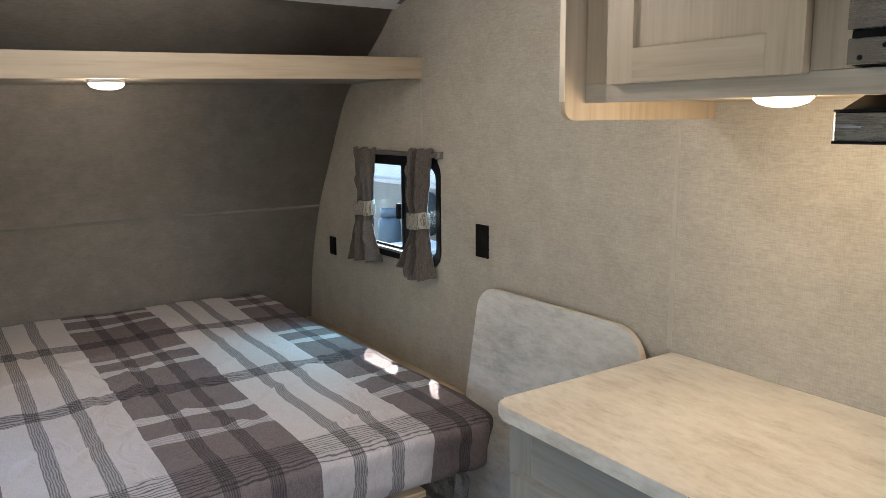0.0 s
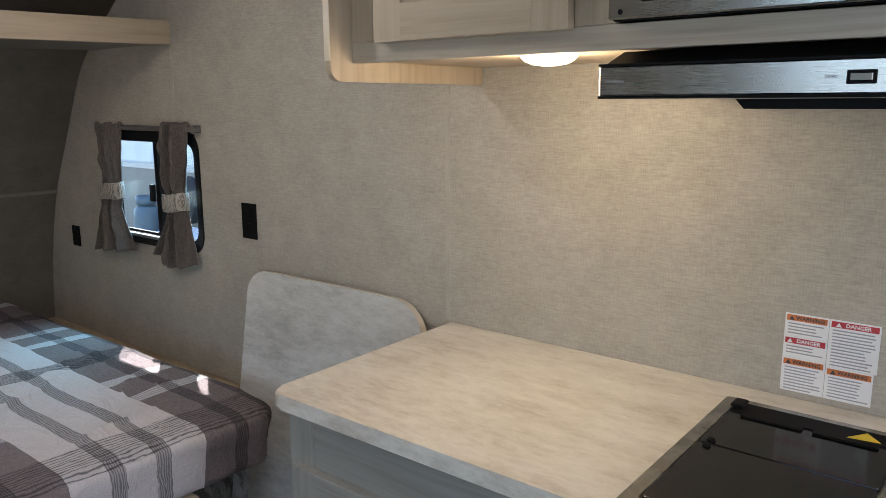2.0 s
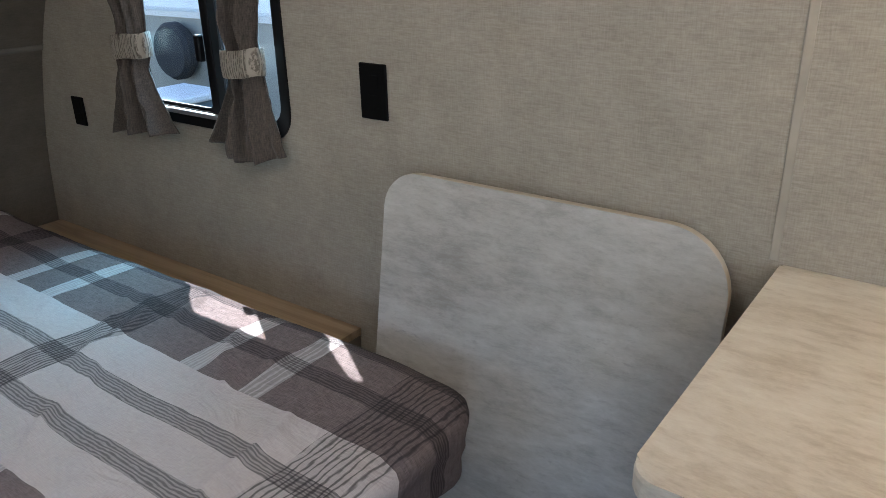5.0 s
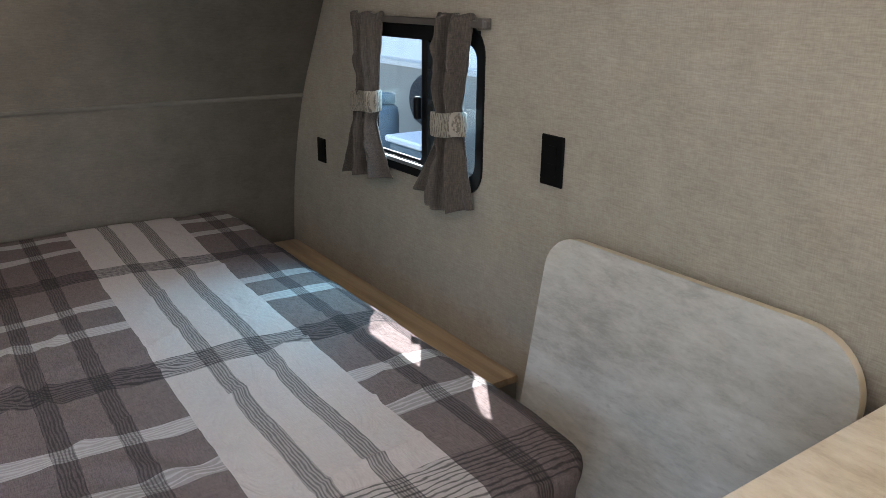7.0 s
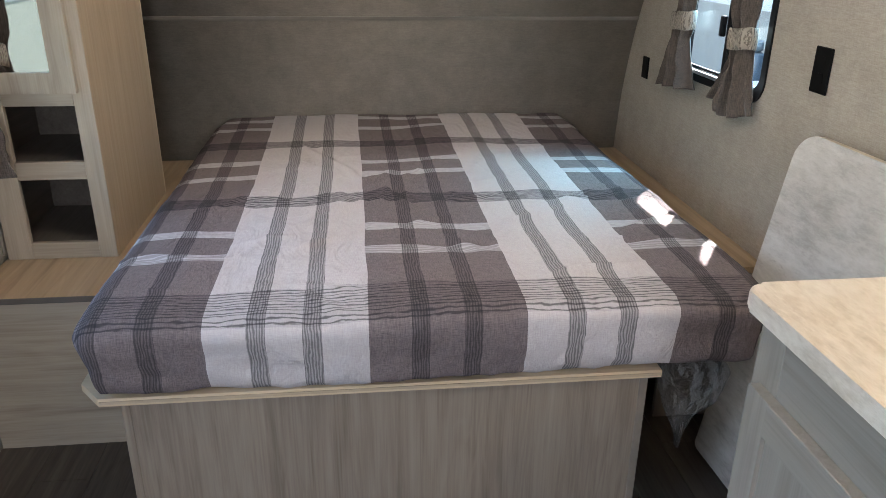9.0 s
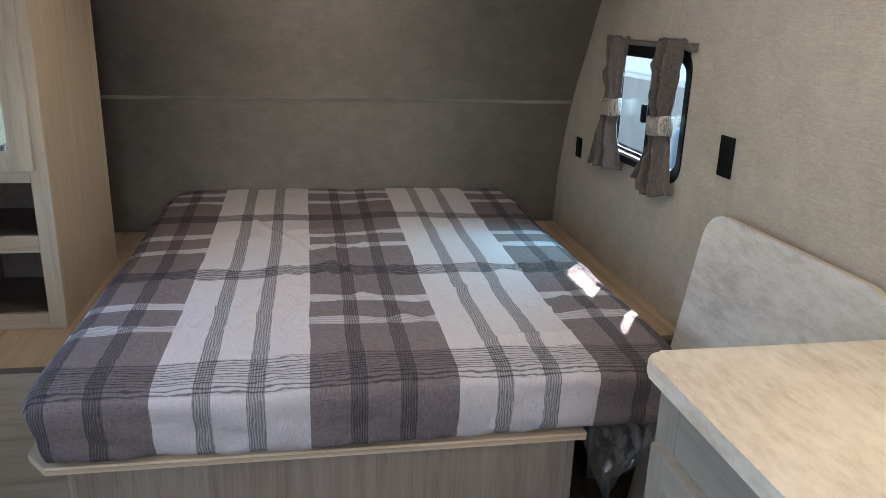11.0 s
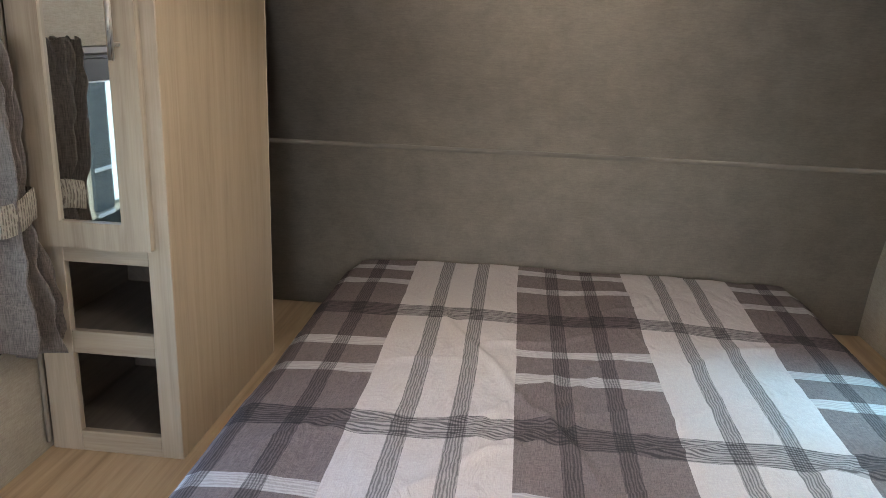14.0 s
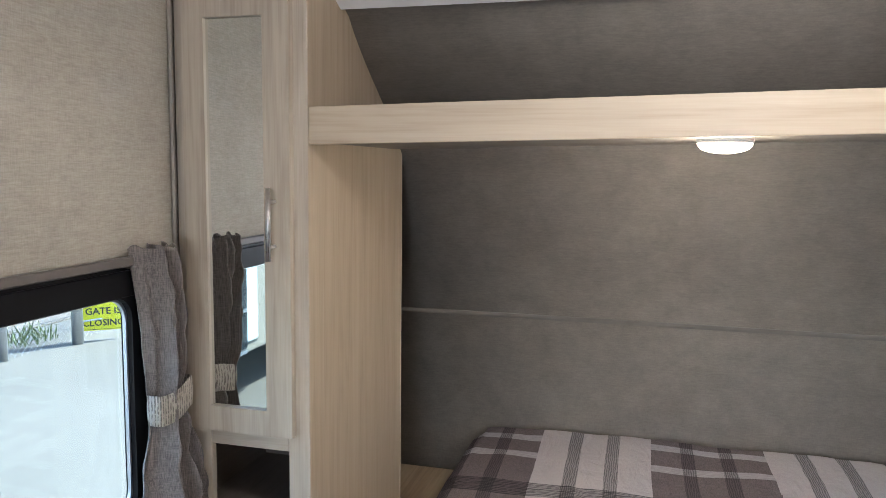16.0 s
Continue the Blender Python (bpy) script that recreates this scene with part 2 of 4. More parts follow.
def metal(name, colour, rough, stretch):
    n = Nodes(name)
    brush = n.noise(1.0, stretch, 2, 0.6)
    smudge = n.noise(9.0, detail=3)
    r = n.math("ADD", n.grey(brush, 0.3, 0.7, rough - 0.01, rough + 0.012), n.math("MULTIPLY", smudge, 0.06))
    return n.done(colour, r, 1.0, bump=brush, height=0.000004, strength=0.002)


m_steel = metal("brushed stainless steel", (0.33, 0.32, 0.30), 0.24, (1500, 12, 1500))
m_nickel = metal("brushed nickel", (0.62, 0.60, 0.57), 0.25, (600, 600, 8))


def plain(name, colour, rough, spread=0.12, scale=14, **more):
    n = Nodes(name)
    v = n.noise(scale, detail=4)
    col = n.ramp(v, (0.3, tuple(c * (1 - spread) for c in colour)), (0.7, tuple(min(1, c * (1 + spread)) for c in colour)))
    return n.done(col, rough, bump=n.noise(scale * 12, detail=2), height=0.0003, strength=0.15, **more)


m_black = plain("black plastic", (0.004, 0.004, 0.004), 0.55, Specular_IOR_Level=0.1)
m_blackgloss = plain("black glass", (0.008, 0.008, 0.009), 0.06)
m_frame = plain("black window frame", (0.005, 0.005, 0.006), 0.4, Specular_IOR_Level=0.2)
m_lid = plain("smoked glass lid", (0.008, 0.0075, 0.007), 0.12, Specular_IOR_Level=0.25)
m_white = plain("white plastic", (0.75, 0.74, 0.71), 0.4, 0.05)
m_ceiling = plain("white ceiling board", (0.66, 0.64, 0.60), 0.6, 0.05, 6)
m_rod = plain("grey curtain rail", (0.12, 0.105, 0.092), 0.4)
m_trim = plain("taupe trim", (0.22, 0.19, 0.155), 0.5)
m_ftrim = plain("dark joint strip", (0.185, 0.165, 0.14), 0.4)
m_wtrim = plain("wall joint strip", (0.385, 0.348, 0.288), 0.6)
m_paper = plain("label paper", (0.74, 0.73, 0.72), 0.55, 0.04)
m_red = plain("label red", (0.42, 0.03, 0.04), 0.5)
m_orange = plain("label orange", (0.55, 0.16, 0.04), 0.5)
m_ink = plain("printing ink", (0.05, 0.05, 0.055), 0.6)
m_pgrey = plain("small print", (0.32, 0.32, 0.34), 0.6)
m_yellow = plain("yellow sticker", (0.75, 0.55, 0.03), 0.5)
m_signyellow = plain("yellow sign paint", (0.80, 0.72, 0.02), 0.5, 0.06)
m_redplastic = plain("red plastic", (0.62, 0.02, 0.03), 0.35)
m_mirror = Nodes("mirror").done((0.80, 0.82, 0.81), 0.015, 1.0)


def glass(name, tint, rough=0.02, least=0.03, crinkle=0.0):
    n = Nodes(name)
    t = n.tree
    clear = t.nodes.new("ShaderNodeBsdfTransparent")
    clear.inputs[0].default_value = (*tint, 1)
    shine = t.nodes.new("ShaderNodeBsdfGlossy")
    shine.inputs["Roughness"].default_value = rough
    if crinkle:
        fold = t.nodes.new("ShaderNodeBump")
        fold.inputs["Strength"].default_value, fold.inputs["Distance"].default_value = crinkle, 0.02
        n.put(n.noise(13.0, detail=2, warp=1.0), fold.inputs["Height"])
        t.links.new(fold.outputs[0], shine.inputs["Normal"])
    face = t.nodes.new("ShaderNodeLayerWeight")
    face.inputs["Blend"].default_value = 0.5
    gloss = n.math("ADD", n.math("MULTIPLY", n.math("POWER", face.outputs["Facing"], 4.0), 0.55), least)
    mixs = t.nodes.new("ShaderNodeMixShader")
    t.links.new(gloss, mixs.inputs[0])
    t.links.new(clear.outputs[0], mixs.inputs[1])
    t.links.new(shine.outputs[0], mixs.inputs[2])
    t.links.new(mixs.outputs[0], t.nodes["Material Output"].inputs[0])
    return n.mat


m_glass = glass("tinted window glass", (0.66, 0.71, 0.695))
m_clear = glass("clear window glass", (0.90, 0.94, 0.95))
m_bag = glass("clear plastic bag", (0.86, 0.87, 0.88), 0.14, 0.23, 0.75)
m_glow = Nodes("lit lamp cover").done((0.9, 0.85, 0.75), 0.4, Emission_Color=(1.0, 0.86, 0.64, 1), Emission_Strength=2.3)


def ground_material():
    n = Nodes("concrete yard")
    big = n.noise(0.5, detail=5)
    grit = n.noise(60, detail=3)
    col = n.ramp(big, (0.3, (0.098, 0.095, 0.084)), (0.7, (0.128, 0.124, 0.110)))
    col = n.mix(n.grey(grit, 0.55, 0.75, 0, 0.35), col, (0.105, 0.10, 0.09))
    return n.done(col, 0.85, bump=grit, height=0.004, strength=0.3)


m_ground = ground_material()
m_gravel = plain("dusty gravel", (0.125, 0.112, 0.095), 0.95, 0.35, 30)
m_galv = metal("galvanised steel", (0.55, 0.57, 0.60), 0.45, (40, 40, 40))
m_rvwhite = plain("white trailer skin", (0.80, 0.81, 0.81), 0.35, 0.04, 3)
m_rvbeige = plain("pale grey trailer skirt", (0.27, 0.26, 0.225), 0.4, 0.05, 3)
m_rvblue = plain("pale blue tank paint", (0.12, 0.16, 0.185), 0.4, 0.08)
m_tyre = plain("tyre rubber", (0.025, 0.025, 0.026), 0.85)
m_dark = plain("dark glazing", (0.02, 0.028, 0.035), 0.08)
m_rvpale = plain("pale blue trailer panel", (0.55, 0.68, 0.74), 0.35, 0.04, 3)
m_leaf = plain("dry weed leaf", (0.12, 0.16, 0.05), 0.7, 0.4)


# ---- building helpers ----
def link(name, bm, material, smooth=False):
    me = bpy.data.meshes.new(name)
    bmesh.ops.recalc_face_normals(bm, faces=bm.faces[:])
    if smooth:
        for f in bm.faces:
            f.smooth = True
    bm.to_mesh(me)
    bm.free()
    me.materials.append(material)
    return new(name, me)


def thing(name, base, label, category, group="", kind=""):
    e = new(name)
    e.location = base
    e.empty_display_size = 0.05
    return tagged(e, label, category, group, kind)


def adopt(ob, parent):
    ob.parent = parent
    if parent.parent is None:
        ob.matrix_parent_inverse = Matrix.Translation(-parent.location)
    return ob


def part(name, bm, material, parent, label="", smooth=False):
    ob = link(name, bm, material, smooth)
    adopt(ob, parent)
    if label:
        ob["label"] = label
    return ob


def solid(name, bm, material, label, category, kind="", smooth=False, group=""):
    return tagged(link(name, bm, material, smooth), label, category, group, kind)


def box(x0, x1, y0, y1, z0, z1, bevel=0.0, bm=None, seg=1):
    bm = bm or bmesh.new()
    vs = [bm.verts.new((x, y, z)) for x in (x0, x1) for y in (y0, y1) for z in (z0, z1)]
    fs = [bm.faces.new([vs[i] for i in q]) for q in ((0, 1, 3, 2), (4, 6, 7, 5), (0, 4, 5, 1), (2, 3, 7, 6), (0, 2, 6, 4), (1, 5, 7, 3))]
    if bevel > 0:
        es = {e for f in fs for e in f.edges}
        bmesh.ops.bevel(bm, geom=list(es), offset=bevel, segments=seg, affect="EDGES", profile=0.5)
    return bm


def rounded(u0, u1, v0, v1, r, n=6):
    """Outline of a rectangle with rounded corners; r is one radius or four (from low-low, counter-clockwise)."""
    rs = r if isinstance(r, (tuple, list)) else (r, r, r, r)
    pts = []
    for (cu, cv, a), q in zip(((u0, v0, 180), (u1, v0, 270), (u1, v1, 0), (u0, v1, 90)), rs):
        ou, ov = cu + (q if cu == u0 else -q), cv + (q if cv == v0 else -q)
        for k in range(n + 1):
            t = radians(a + 90 * k / n)
            pts.append((ou + q * math.cos(t), ov + q * math.sin(t)))
    return pts


def along(axis):
    """Maps (u, v, depth) to x, y, z for a sheet that faces that axis."""
    return {"x": lambda u, v, w: (w, u, v), "y": lambda u, v, w: (u, w, v), "z": lambda u, v, w: (u, v, w)}[axis]


def slab(outline, w0, w1, axis, bevel=0.0, bm=None):
    bm = bm or bmesh.new()
    f = along(axis)
    a = [bm.verts.new(f(u, v, w0)) for u, v in outline]
    b = [bm.verts.new(f(u, v, w1)) for u, v in outline]
    n = len(outline)
    fa, fb = bm.faces.new(a), bm.faces.new(b)
    for i in range(n):
        bm.faces.new((a[i], a[(i + 1) % n], b[(i + 1) % n], b[i]))
    if bevel > 0:
        bmesh.ops.bevel(bm, geom=list(fa.edges) + list(fb.edges), offset=bevel, segments=2, affect="EDGES", profile=0.5)
    return bm


def ring(outer, inner, w0, w1, axis, bm=None):
    """A frame between two outlines with the same number of points."""
    bm = bm or bmesh.new()
    f = along(axis)
    loops = [[bm.verts.new(f(u, v, w)) for u, v in line] for line, w in ((outer, w0), (outer, w1), (inner, w1), (inner, w0))]
    n = len(outer)
    for k in range(4):
        p, q = loops[k], loops[(k + 1) % 4]
        for i in range(n):
            bm.faces.new((p[i], p[(i + 1) % n], q[(i + 1) % n], q[i]))
    return bm


def rod(a, b, r, n=12, bm=None, r2=None):
    bm = bm or bmesh.new()
    a, b = Vector(a), Vector(b)
    m = Matrix.Translation((a + b) / 2) @ (b - a).to_track_quat("Z", "Y").to_matrix().to_4x4()
    bmesh.ops.create_cone(bm, cap_ends=True, segments=n, radius1=r, radius2=r if r2 is None else r2, depth=(b - a).length, matrix=m)
    return bm


def lathe(profile, centre, n=32, axis="z", bm=None):
    """Turns (radius, height) pairs round an upright axis through centre."""
    bm = bm or bmesh.new()
    c = Vector(centre)
    rows = []
    for r, h in profile:
        row = []
        for k in range(n):
            t = 2 * math.pi * k / n
            p = {"z": (r * math.cos(t), r * math.sin(t), h), "y": (r * math.cos(t), h, r * math.sin(t)), "x": (h, r * math.cos(t), r * math.sin(t))}[axis]
            row.append(bm.verts.new(c + Vector(p)))
        rows.append(row)
    for p, q in zip(rows, rows[1:]):
        for k in range(n):
            bm.faces.new((p[k], p[(k + 1) % n], q[(k + 1) % n], q[k]))
    bm.faces.new(rows[0])
    bm.faces.new(rows[-1])
    return bm


def words(name, text, size, m, material, parent, label=""):
    """Lettering as a thin flat mesh, under its thing."""
    cu = bpy.data.curves.new(name, "FONT")
    cu.body, cu.size, cu.align_x, cu.align_y, cu.extrude = text, size, "CENTER", "CENTER", 0.0003
    cu.resolution_u, cu.offset = 2, size * 0.022
    tmp = new("lettering", cu)
    me = bpy.data.meshes.new_from_object(tmp.evaluated_get(bpy.context.evaluated_depsgraph_get()))
    bpy.data.objects.remove(tmp)
    bpy.data.curves.remove(cu)
    me.transform(m)
    me.materials.clear()
    me.materials.append(material)
    ob = new(name, me)
    adopt(ob, parent)
    if label:
        ob["label"] = label
    return ob


def facing(origin, right, up):
    """A pose whose x runs along right and y along up."""
    r, u = Vector(right).normalized(), Vector(up).normalized()
    n = r.cross(u)
    m = Matrix((r, u, n)).transposed().to_4x4()
    return Matrix.Translation(origin) @ m


# ---- the shell ----
XL, XR, YB, T = -0.70, 1.59, -2.0, 0.045
CEIL = 2.06


def front_y(z):
    """How far ahead the curved front wall stands at each height."""
    zs = [0.0, 0.45, 0.80, 1.12, 1.42, 1.57, 1.69, 1.83, 2.00]
    ys = [3.63, 3.63, 3.585, 3.475, 3.285, 3.20, 3.12, 2.885, 2.655]
    return float(np.interp(z, zs, ys))


def curve_points():
    from_top = np.linspace(2.0, 0.0, 61)
    raw = np.array([front_y(z) for z in from_top])
    soft = np.convolve(np.pad(raw, 5, mode="edge"), np.hanning(13)[1:-1] / np.hanning(13)[1:-1].sum(), mode="valid")
    soft[0] = raw[0]
    return [(float(y), float(z)) for y, z in zip(soft, from_top)]


def sheet_x(profile, x0, x1, thick):
    """A bent panel: a (y, z) profile drawn out along x, thickened outwards."""
    bm = bmesh.new()
    rows = []
    for i, (y, z) in enumerate(profile):
        a, b = profile[max(i - 1, 0)], profile[min(i + 1, len(profile) - 1)]
        t = Vector((b[0] - a[0], b[1] - a[1])).normalized()
        o = Vector((-t.y, t.x)) * thick
        rows.append([bm.verts.new((x, yy, zz)) for x in (x0, x1) for yy, zz in ((y, z), (y + o.x, z + o.y))])
    for p, q in zip(rows, rows[1:]):
        for i, j in ((0, 2), (2, 3), (3, 1), (1, 0)):
            bm.faces.new((p[i], p[j], q[j], q[i]))
    for r in (rows[0], rows[-1]):
        bm.faces.new((r[0], r[2], r[3], r[1]))
    return bm


PROFILE = curve_points()
solid("wall_front", sheet_x(PROFILE, XL, XR, 0.04), m_front, "dark taupe linen-textured curved front wall panel", "wall", "structure", True)
ROOF = [(YB, 2.10), (1.2, 2.10), (1.9, 2.085), (2.2, 2.065), (2.40, 2.045), (2.55, 2.02), (2.655, 1.995)]
solid("ceiling", sheet_x(ROOF, XL, XR, 0.04), m_ceiling, "white smooth ceiling panel with a curved front edge", "ceiling", "structure", True)
solid("trim_ceiling", sheet_x([(2.60, 2.004), (2.64, 1.988), (2.672, 1.972)], XL, XR, 0.008), m_white, "white plastic strip where ceiling meets the front wall", "trim", "structure")


solid("trim_ceiling_side", sheet_x([(y, z - 0.010) for y, z in ROOF if y > 1.0], XR - 0.020, XR - 0.001, 0.008), m_rod, "dark grey bead between ceiling and kitchen wall", "trim", "structure")


def pierced(axis_x0, axis_x1, y0, y1, z0, z1, holes):
    """A wall in the yz plane with rectangular holes, as blocks butted end to end."""
    bm = bmesh.new()
    ys = sorted({y0, y1, *(h[0] for h in holes), *(h[1] for h in holes)})
    for a, b in zip(ys, ys[1:]):
        cuts = sorted((h[2], h[3]) for h in holes if h[0] <= a and h[1] >= b)
        low = z0
        for c, d in cuts + [(z1, z1)]:
            if c > low:
                box(axis_x0, axis_x1, a, b, low, c, bm=bm)
            low = d
    bmesh.ops.remove_doubles(bm, verts=bm.verts[:], dist=1e-5)
    return bm


WR = (2.39, 2.97, 0.985, 1.39)
WL = (1.47, 2.345, 0.81, 1.385)
DOOR = (0.10, 0.76, 0.08, 1.95)
solid("wall_right", pierced(XR, XR + 0.022, YB, 3.70, 0.0, 2.16, [WR]), m_wall, "beige linen-textured kitchen side wall with small window opening", "wall", "structure")
solid("wall_left", pierced(XL - 0.022, XL, YB, 3.70, 0.0, 2.16, [WL, DOOR]), m_wall, "beige linen-textured side wall with a wide window opening", "wall", "structure")
bm = bmesh.new()
for a in (((XL - T, -0.1), (0.0, 2.16)), ((1.0, XR + T), (0.0, 2.16)), ((-0.1, 1.0), (0.0, 1.07)), ((-0.1, 1.0), (1.63, 2.16))):
    box(*a[0], YB - T, YB, *a[1], bm=bm)
solid("wall_back", bm, m_wall, "plain beige unseen rear wall with an opening for fill light", "wall", "structure")

# joints on the walls
solid("trim_wall_joint", box(XR - 0.002, XR + 0.001, 1.266, 1.280, 0.925, 2.09, 0.001), m_wtrim, "pale beige strip covering an upright wall joint", "trim", "structure")
solid("trim_wall_joint", box(XR - 0.0015, XR + 0.001, 2.494, 2.506, 1.40, 1.70), m_wtrim, "faint upright joint strip above the small window", "trim", "structure")
z_s = 1.117


def wall_y(z):
    return float(np.interp(z, [p[1] for p in PROFILE][::-1], [p[0] for p in PROFILE][::-1]))


solid("trim_front_joint", sheet_x([(wall_y(z) - 0.0045 + 0.25 * abs(z - z_s), z) for z in (z_s + 0.008, z_s + 0.005, z_s, z_s - 0.005, z_s - 0.008)], XL, XR, 0.006), m_ftrim, "taupe strip covering the level joint of the front wall", "trim", "structure")
solid("trim_corner", rod((XL + 0.008, 2.482, 0.52), (XL + 0.008, 2.482, 2.06), 0.006, 8), m_trim, "thin grey corner strip beside the tall cabinet", "trim", "structure")

floor = solid("floor", box(XL - T, XR + T, YB - T, 3.68, -0.06, -0.006), m_plank, "dark brown wood-look vinyl plank floor", "floor", "structure")


# ---- bed ----
bed = thing("bed", (0.45, 2.6, 0.0), "grey oak-look bed with a bare plywood platform on top", "bed")
part("front_panel", box(-0.135, 1.03, 1.715, 1.735, 0.0, 0.478), m_bed, bed, "grey-brown vertical grain panel")
part("side_panel", box(-0.155, -0.135, 1.712, 2.20, 0.0, 0.478, 0.002), m_bed, bed)
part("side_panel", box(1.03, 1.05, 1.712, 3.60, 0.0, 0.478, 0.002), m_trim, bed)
bm = slab([(-0.188, 1.682), (1.067, 1.682), (1.067, 3.60), (-0.242, 3.60), (-0.242, 1.748)], 0.480, 0.500, "z", 0.0015)
part("platform", bm, m_ply, bed, "bare plywood board with a clipped corner")
part("ply_edge", slab([(-0.186, 1.6795), (1.065, 1.6795), (1.065, 1.684), (-0.186, 1.684)], 0.487, 0.493, "z"), m_oak_x, bed)


def mattress():
    """A soft rounded slab, wrinkled a little and slack along its lower edge."""
    x0, x1, y0, y1, z0, z1 = -0.215, 1.328, 1.635, 3.605, 0.505, 0.688
    nx, ny, nz = 210, 270, 12
    rnd = random.Random(11)
    folds = []
    for _ in range(34):
        a = rnd.choice((0.65, 0.75, -0.5, 0.2)) + rnd.uniform(-0.35, 0.35)
        folds.append((rnd.uniform(x0 + 0.1, x1 - 0.1), rnd.uniform(y0 + 0.05, y1 - 0.3), math.cos(a), math.sin(a), rnd.uniform(0.08, 0.24), rnd.uniform(0.009, 0.017), rnd.uniform(0.005, 0.012)))
    bm = bmesh.new()
    cache = {}

    def place(u, v, w):
        x, y, z = x0 + (x1 - x0) * u, y0 + (y1 - y0) * v, z0 + (z1 - z0) * w
        rp = 0.16 if y > 2.6 else (0.10 if x > 0.5 else 0.05)
        cx, cy = min(max(x, x0 + rp), x1 - rp), min(max(y, y0 + rp), y1 - rp)
        d = Vector((x - cx, y - cy))
        if d.length > rp:
            d *= rp / d.length
            x, y = cx + d.x, cy + d.y
        rz = 0.042
        cz = min(max(z, z0 + rz), z1 - rz)
        inset = abs(z - cz)
        pull = rz - math.sqrt(max(rz * rz - inset * inset, 0.0))
        mx, my = (x0 + x1) / 2, (y0 + y1) / 2
        ex, ey = min(x - x0, x1 - x), min(y - y0, y1 - y)
        if ex < rz:
            x += pull * (1 if x < mx else -1) * (1 - ex / rz)
        if ey < rz:
            y += pull * (1 if y < my else -1) * (1 - ey / rz)
        top = max(0.0, (z - z0) / (z1 - z0) - 0.4) / 0.6
        dome = 0.012 * (1 - ((x - mx) / 0.78) ** 2) - 0.008 * max(0.0, (1.90 - y) / 0.25) ** 2
        across, run = (x - 0.365) * 0.906 + (y - 2.64) * 0.422, (x - 0.365) * 0.422 - (y - 2.64) * 0.906
        across += 0.008 * math.sin(run * 15)
        crease = (0.011 * math.exp(-(across / 0.013) ** 2) - 0.005 * math.exp(-((across - 0.03) / 0.018) ** 2)) * math.exp(-(run / 0.46) ** 4)
        crease += 0.007 * math.sin(58 * (x * 0.35 + y) + 5 * math.sin(9 * x)) * math.exp(-((x - 0.62) / 0.16) ** 2 - ((y - 2.03) / 0.075) ** 2)
        ruck = 0.009 * noise.noise(Vector((x * 3.2, y * 2.1, 2.0))) + 0.006 * noise.noise(Vector((x * 8, y * 6.5, 5.0))) + 0.004 * abs(noise.noise(Vector((x * 7 + y * 4, y * 9 - x * 3, 1.0))))
        for fx_, fy_, ca, sa, long_, wide_, high_ in folds:
            u_, v_ = (x - fx_) * ca + (y - fy_) * sa, (y - fy_) * ca - (x - fx_) * sa
            if abs(u_) < 2.2 * long_ and abs(v_) < 3 * wide_:
                v_ += 0.012 * math.sin(u_ * 22)
                crease += high_ * math.exp(-(u_ / long_) ** 2 - (v_ / wide_) ** 2)
        z += top * (dome + ruck + crease)
        side = 1 - top
        x += side * 0.012 * noise.noise(Vector((x * 4, y * 7, z * 9)))
        y += side * (0.016 * noise.noise(Vector((x * 5 + z * 14, y * 4, z * 9 + 3))) + (0.018 * (1 - (z - z0) / (z1 - z0)) if y < my else 0))
        x += side * (0.028 if x < mx else -0.028) * (1 - (z - z0) / (z1 - z0)) * max(0.0, 1 - ex / 0.05)
        if y < y0 + 0.1:
            y += side * 0.016 * (abs(noise.noise(Vector((x * 9 + z * 22, 0.5, z * 7)))) + 0.6 * abs(noise.noise(Vector((x * 17 - z * 20, 3.5, z * 9)))))
        if y < y0 + 0.2:
            z += side * 0.012 * noise.noise(Vector((x * 2.4, 1.0, 8.0)))
        return x, y, z

    def vert(i, j, k):
        if (i, j, k) not in cache:
            cache[i, j, k] = bm.verts.new(place(i / nx, j / ny, k / nz))
        return cache[i, j, k]

    for i in range(nx):
        for j in range(ny):
            for k in (0, nz):
                bm.faces.new((vert(i, j, k), vert(i + 1, j, k), vert(i + 1, j + 1, k), vert(i, j + 1, k)))
    for k in range(nz):
        for i in range(nx):
            for j in (0, ny):
                bm.faces.new((vert(i, j, k), vert(i + 1, j, k), vert(i + 1, j, k + 1), vert(i, j, k + 1)))
        for j in range(ny):
            for i in (0, nx):
                bm.faces.new((vert(i, j, k), vert(i, j + 1, k), vert(i, j + 1, k + 1), vert(i, j, k + 1)))
    return bm


solid("mattress", mattress(), m_plaid, "wrinkled grey and white plaid covered mattress on the bed", "mattress", smooth=True)

ledge = thing("bed_ledge", (1.33, 2.9, 0.0), "pale oak ledge between the bed and the window wall", "ledge")
part("top", box(1.072, XR - 0.002, 2.19, 3.60, 0.500, 0.520, 0.001), m_ledge, ledge)
# Dark taupe puts the shade on this end face into its colour.
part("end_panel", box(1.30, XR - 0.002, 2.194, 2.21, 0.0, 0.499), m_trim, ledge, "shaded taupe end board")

low = thing("low_cabinet", (-0.48, 2.9, 0.0), "low oak box beneath the tall cabinet beside the bed", "cabinet")
part("top", box(XL + 0.002, -0.244, 2.212, 3.60, 0.480, 0.498, 0.0015), m_ledge, low, "pale oak top board")
part("front_panel", box(XL + 0.002, -0.157, 2.226, 2.242, 0.0, 0.479), m_grey_x, low, "grey-brown level grain panel")
part("edge_strip", box(XL + 0.002, -0.246, 2.2095, 2.2125, 0.4805, 0.4975), m_rod, low)

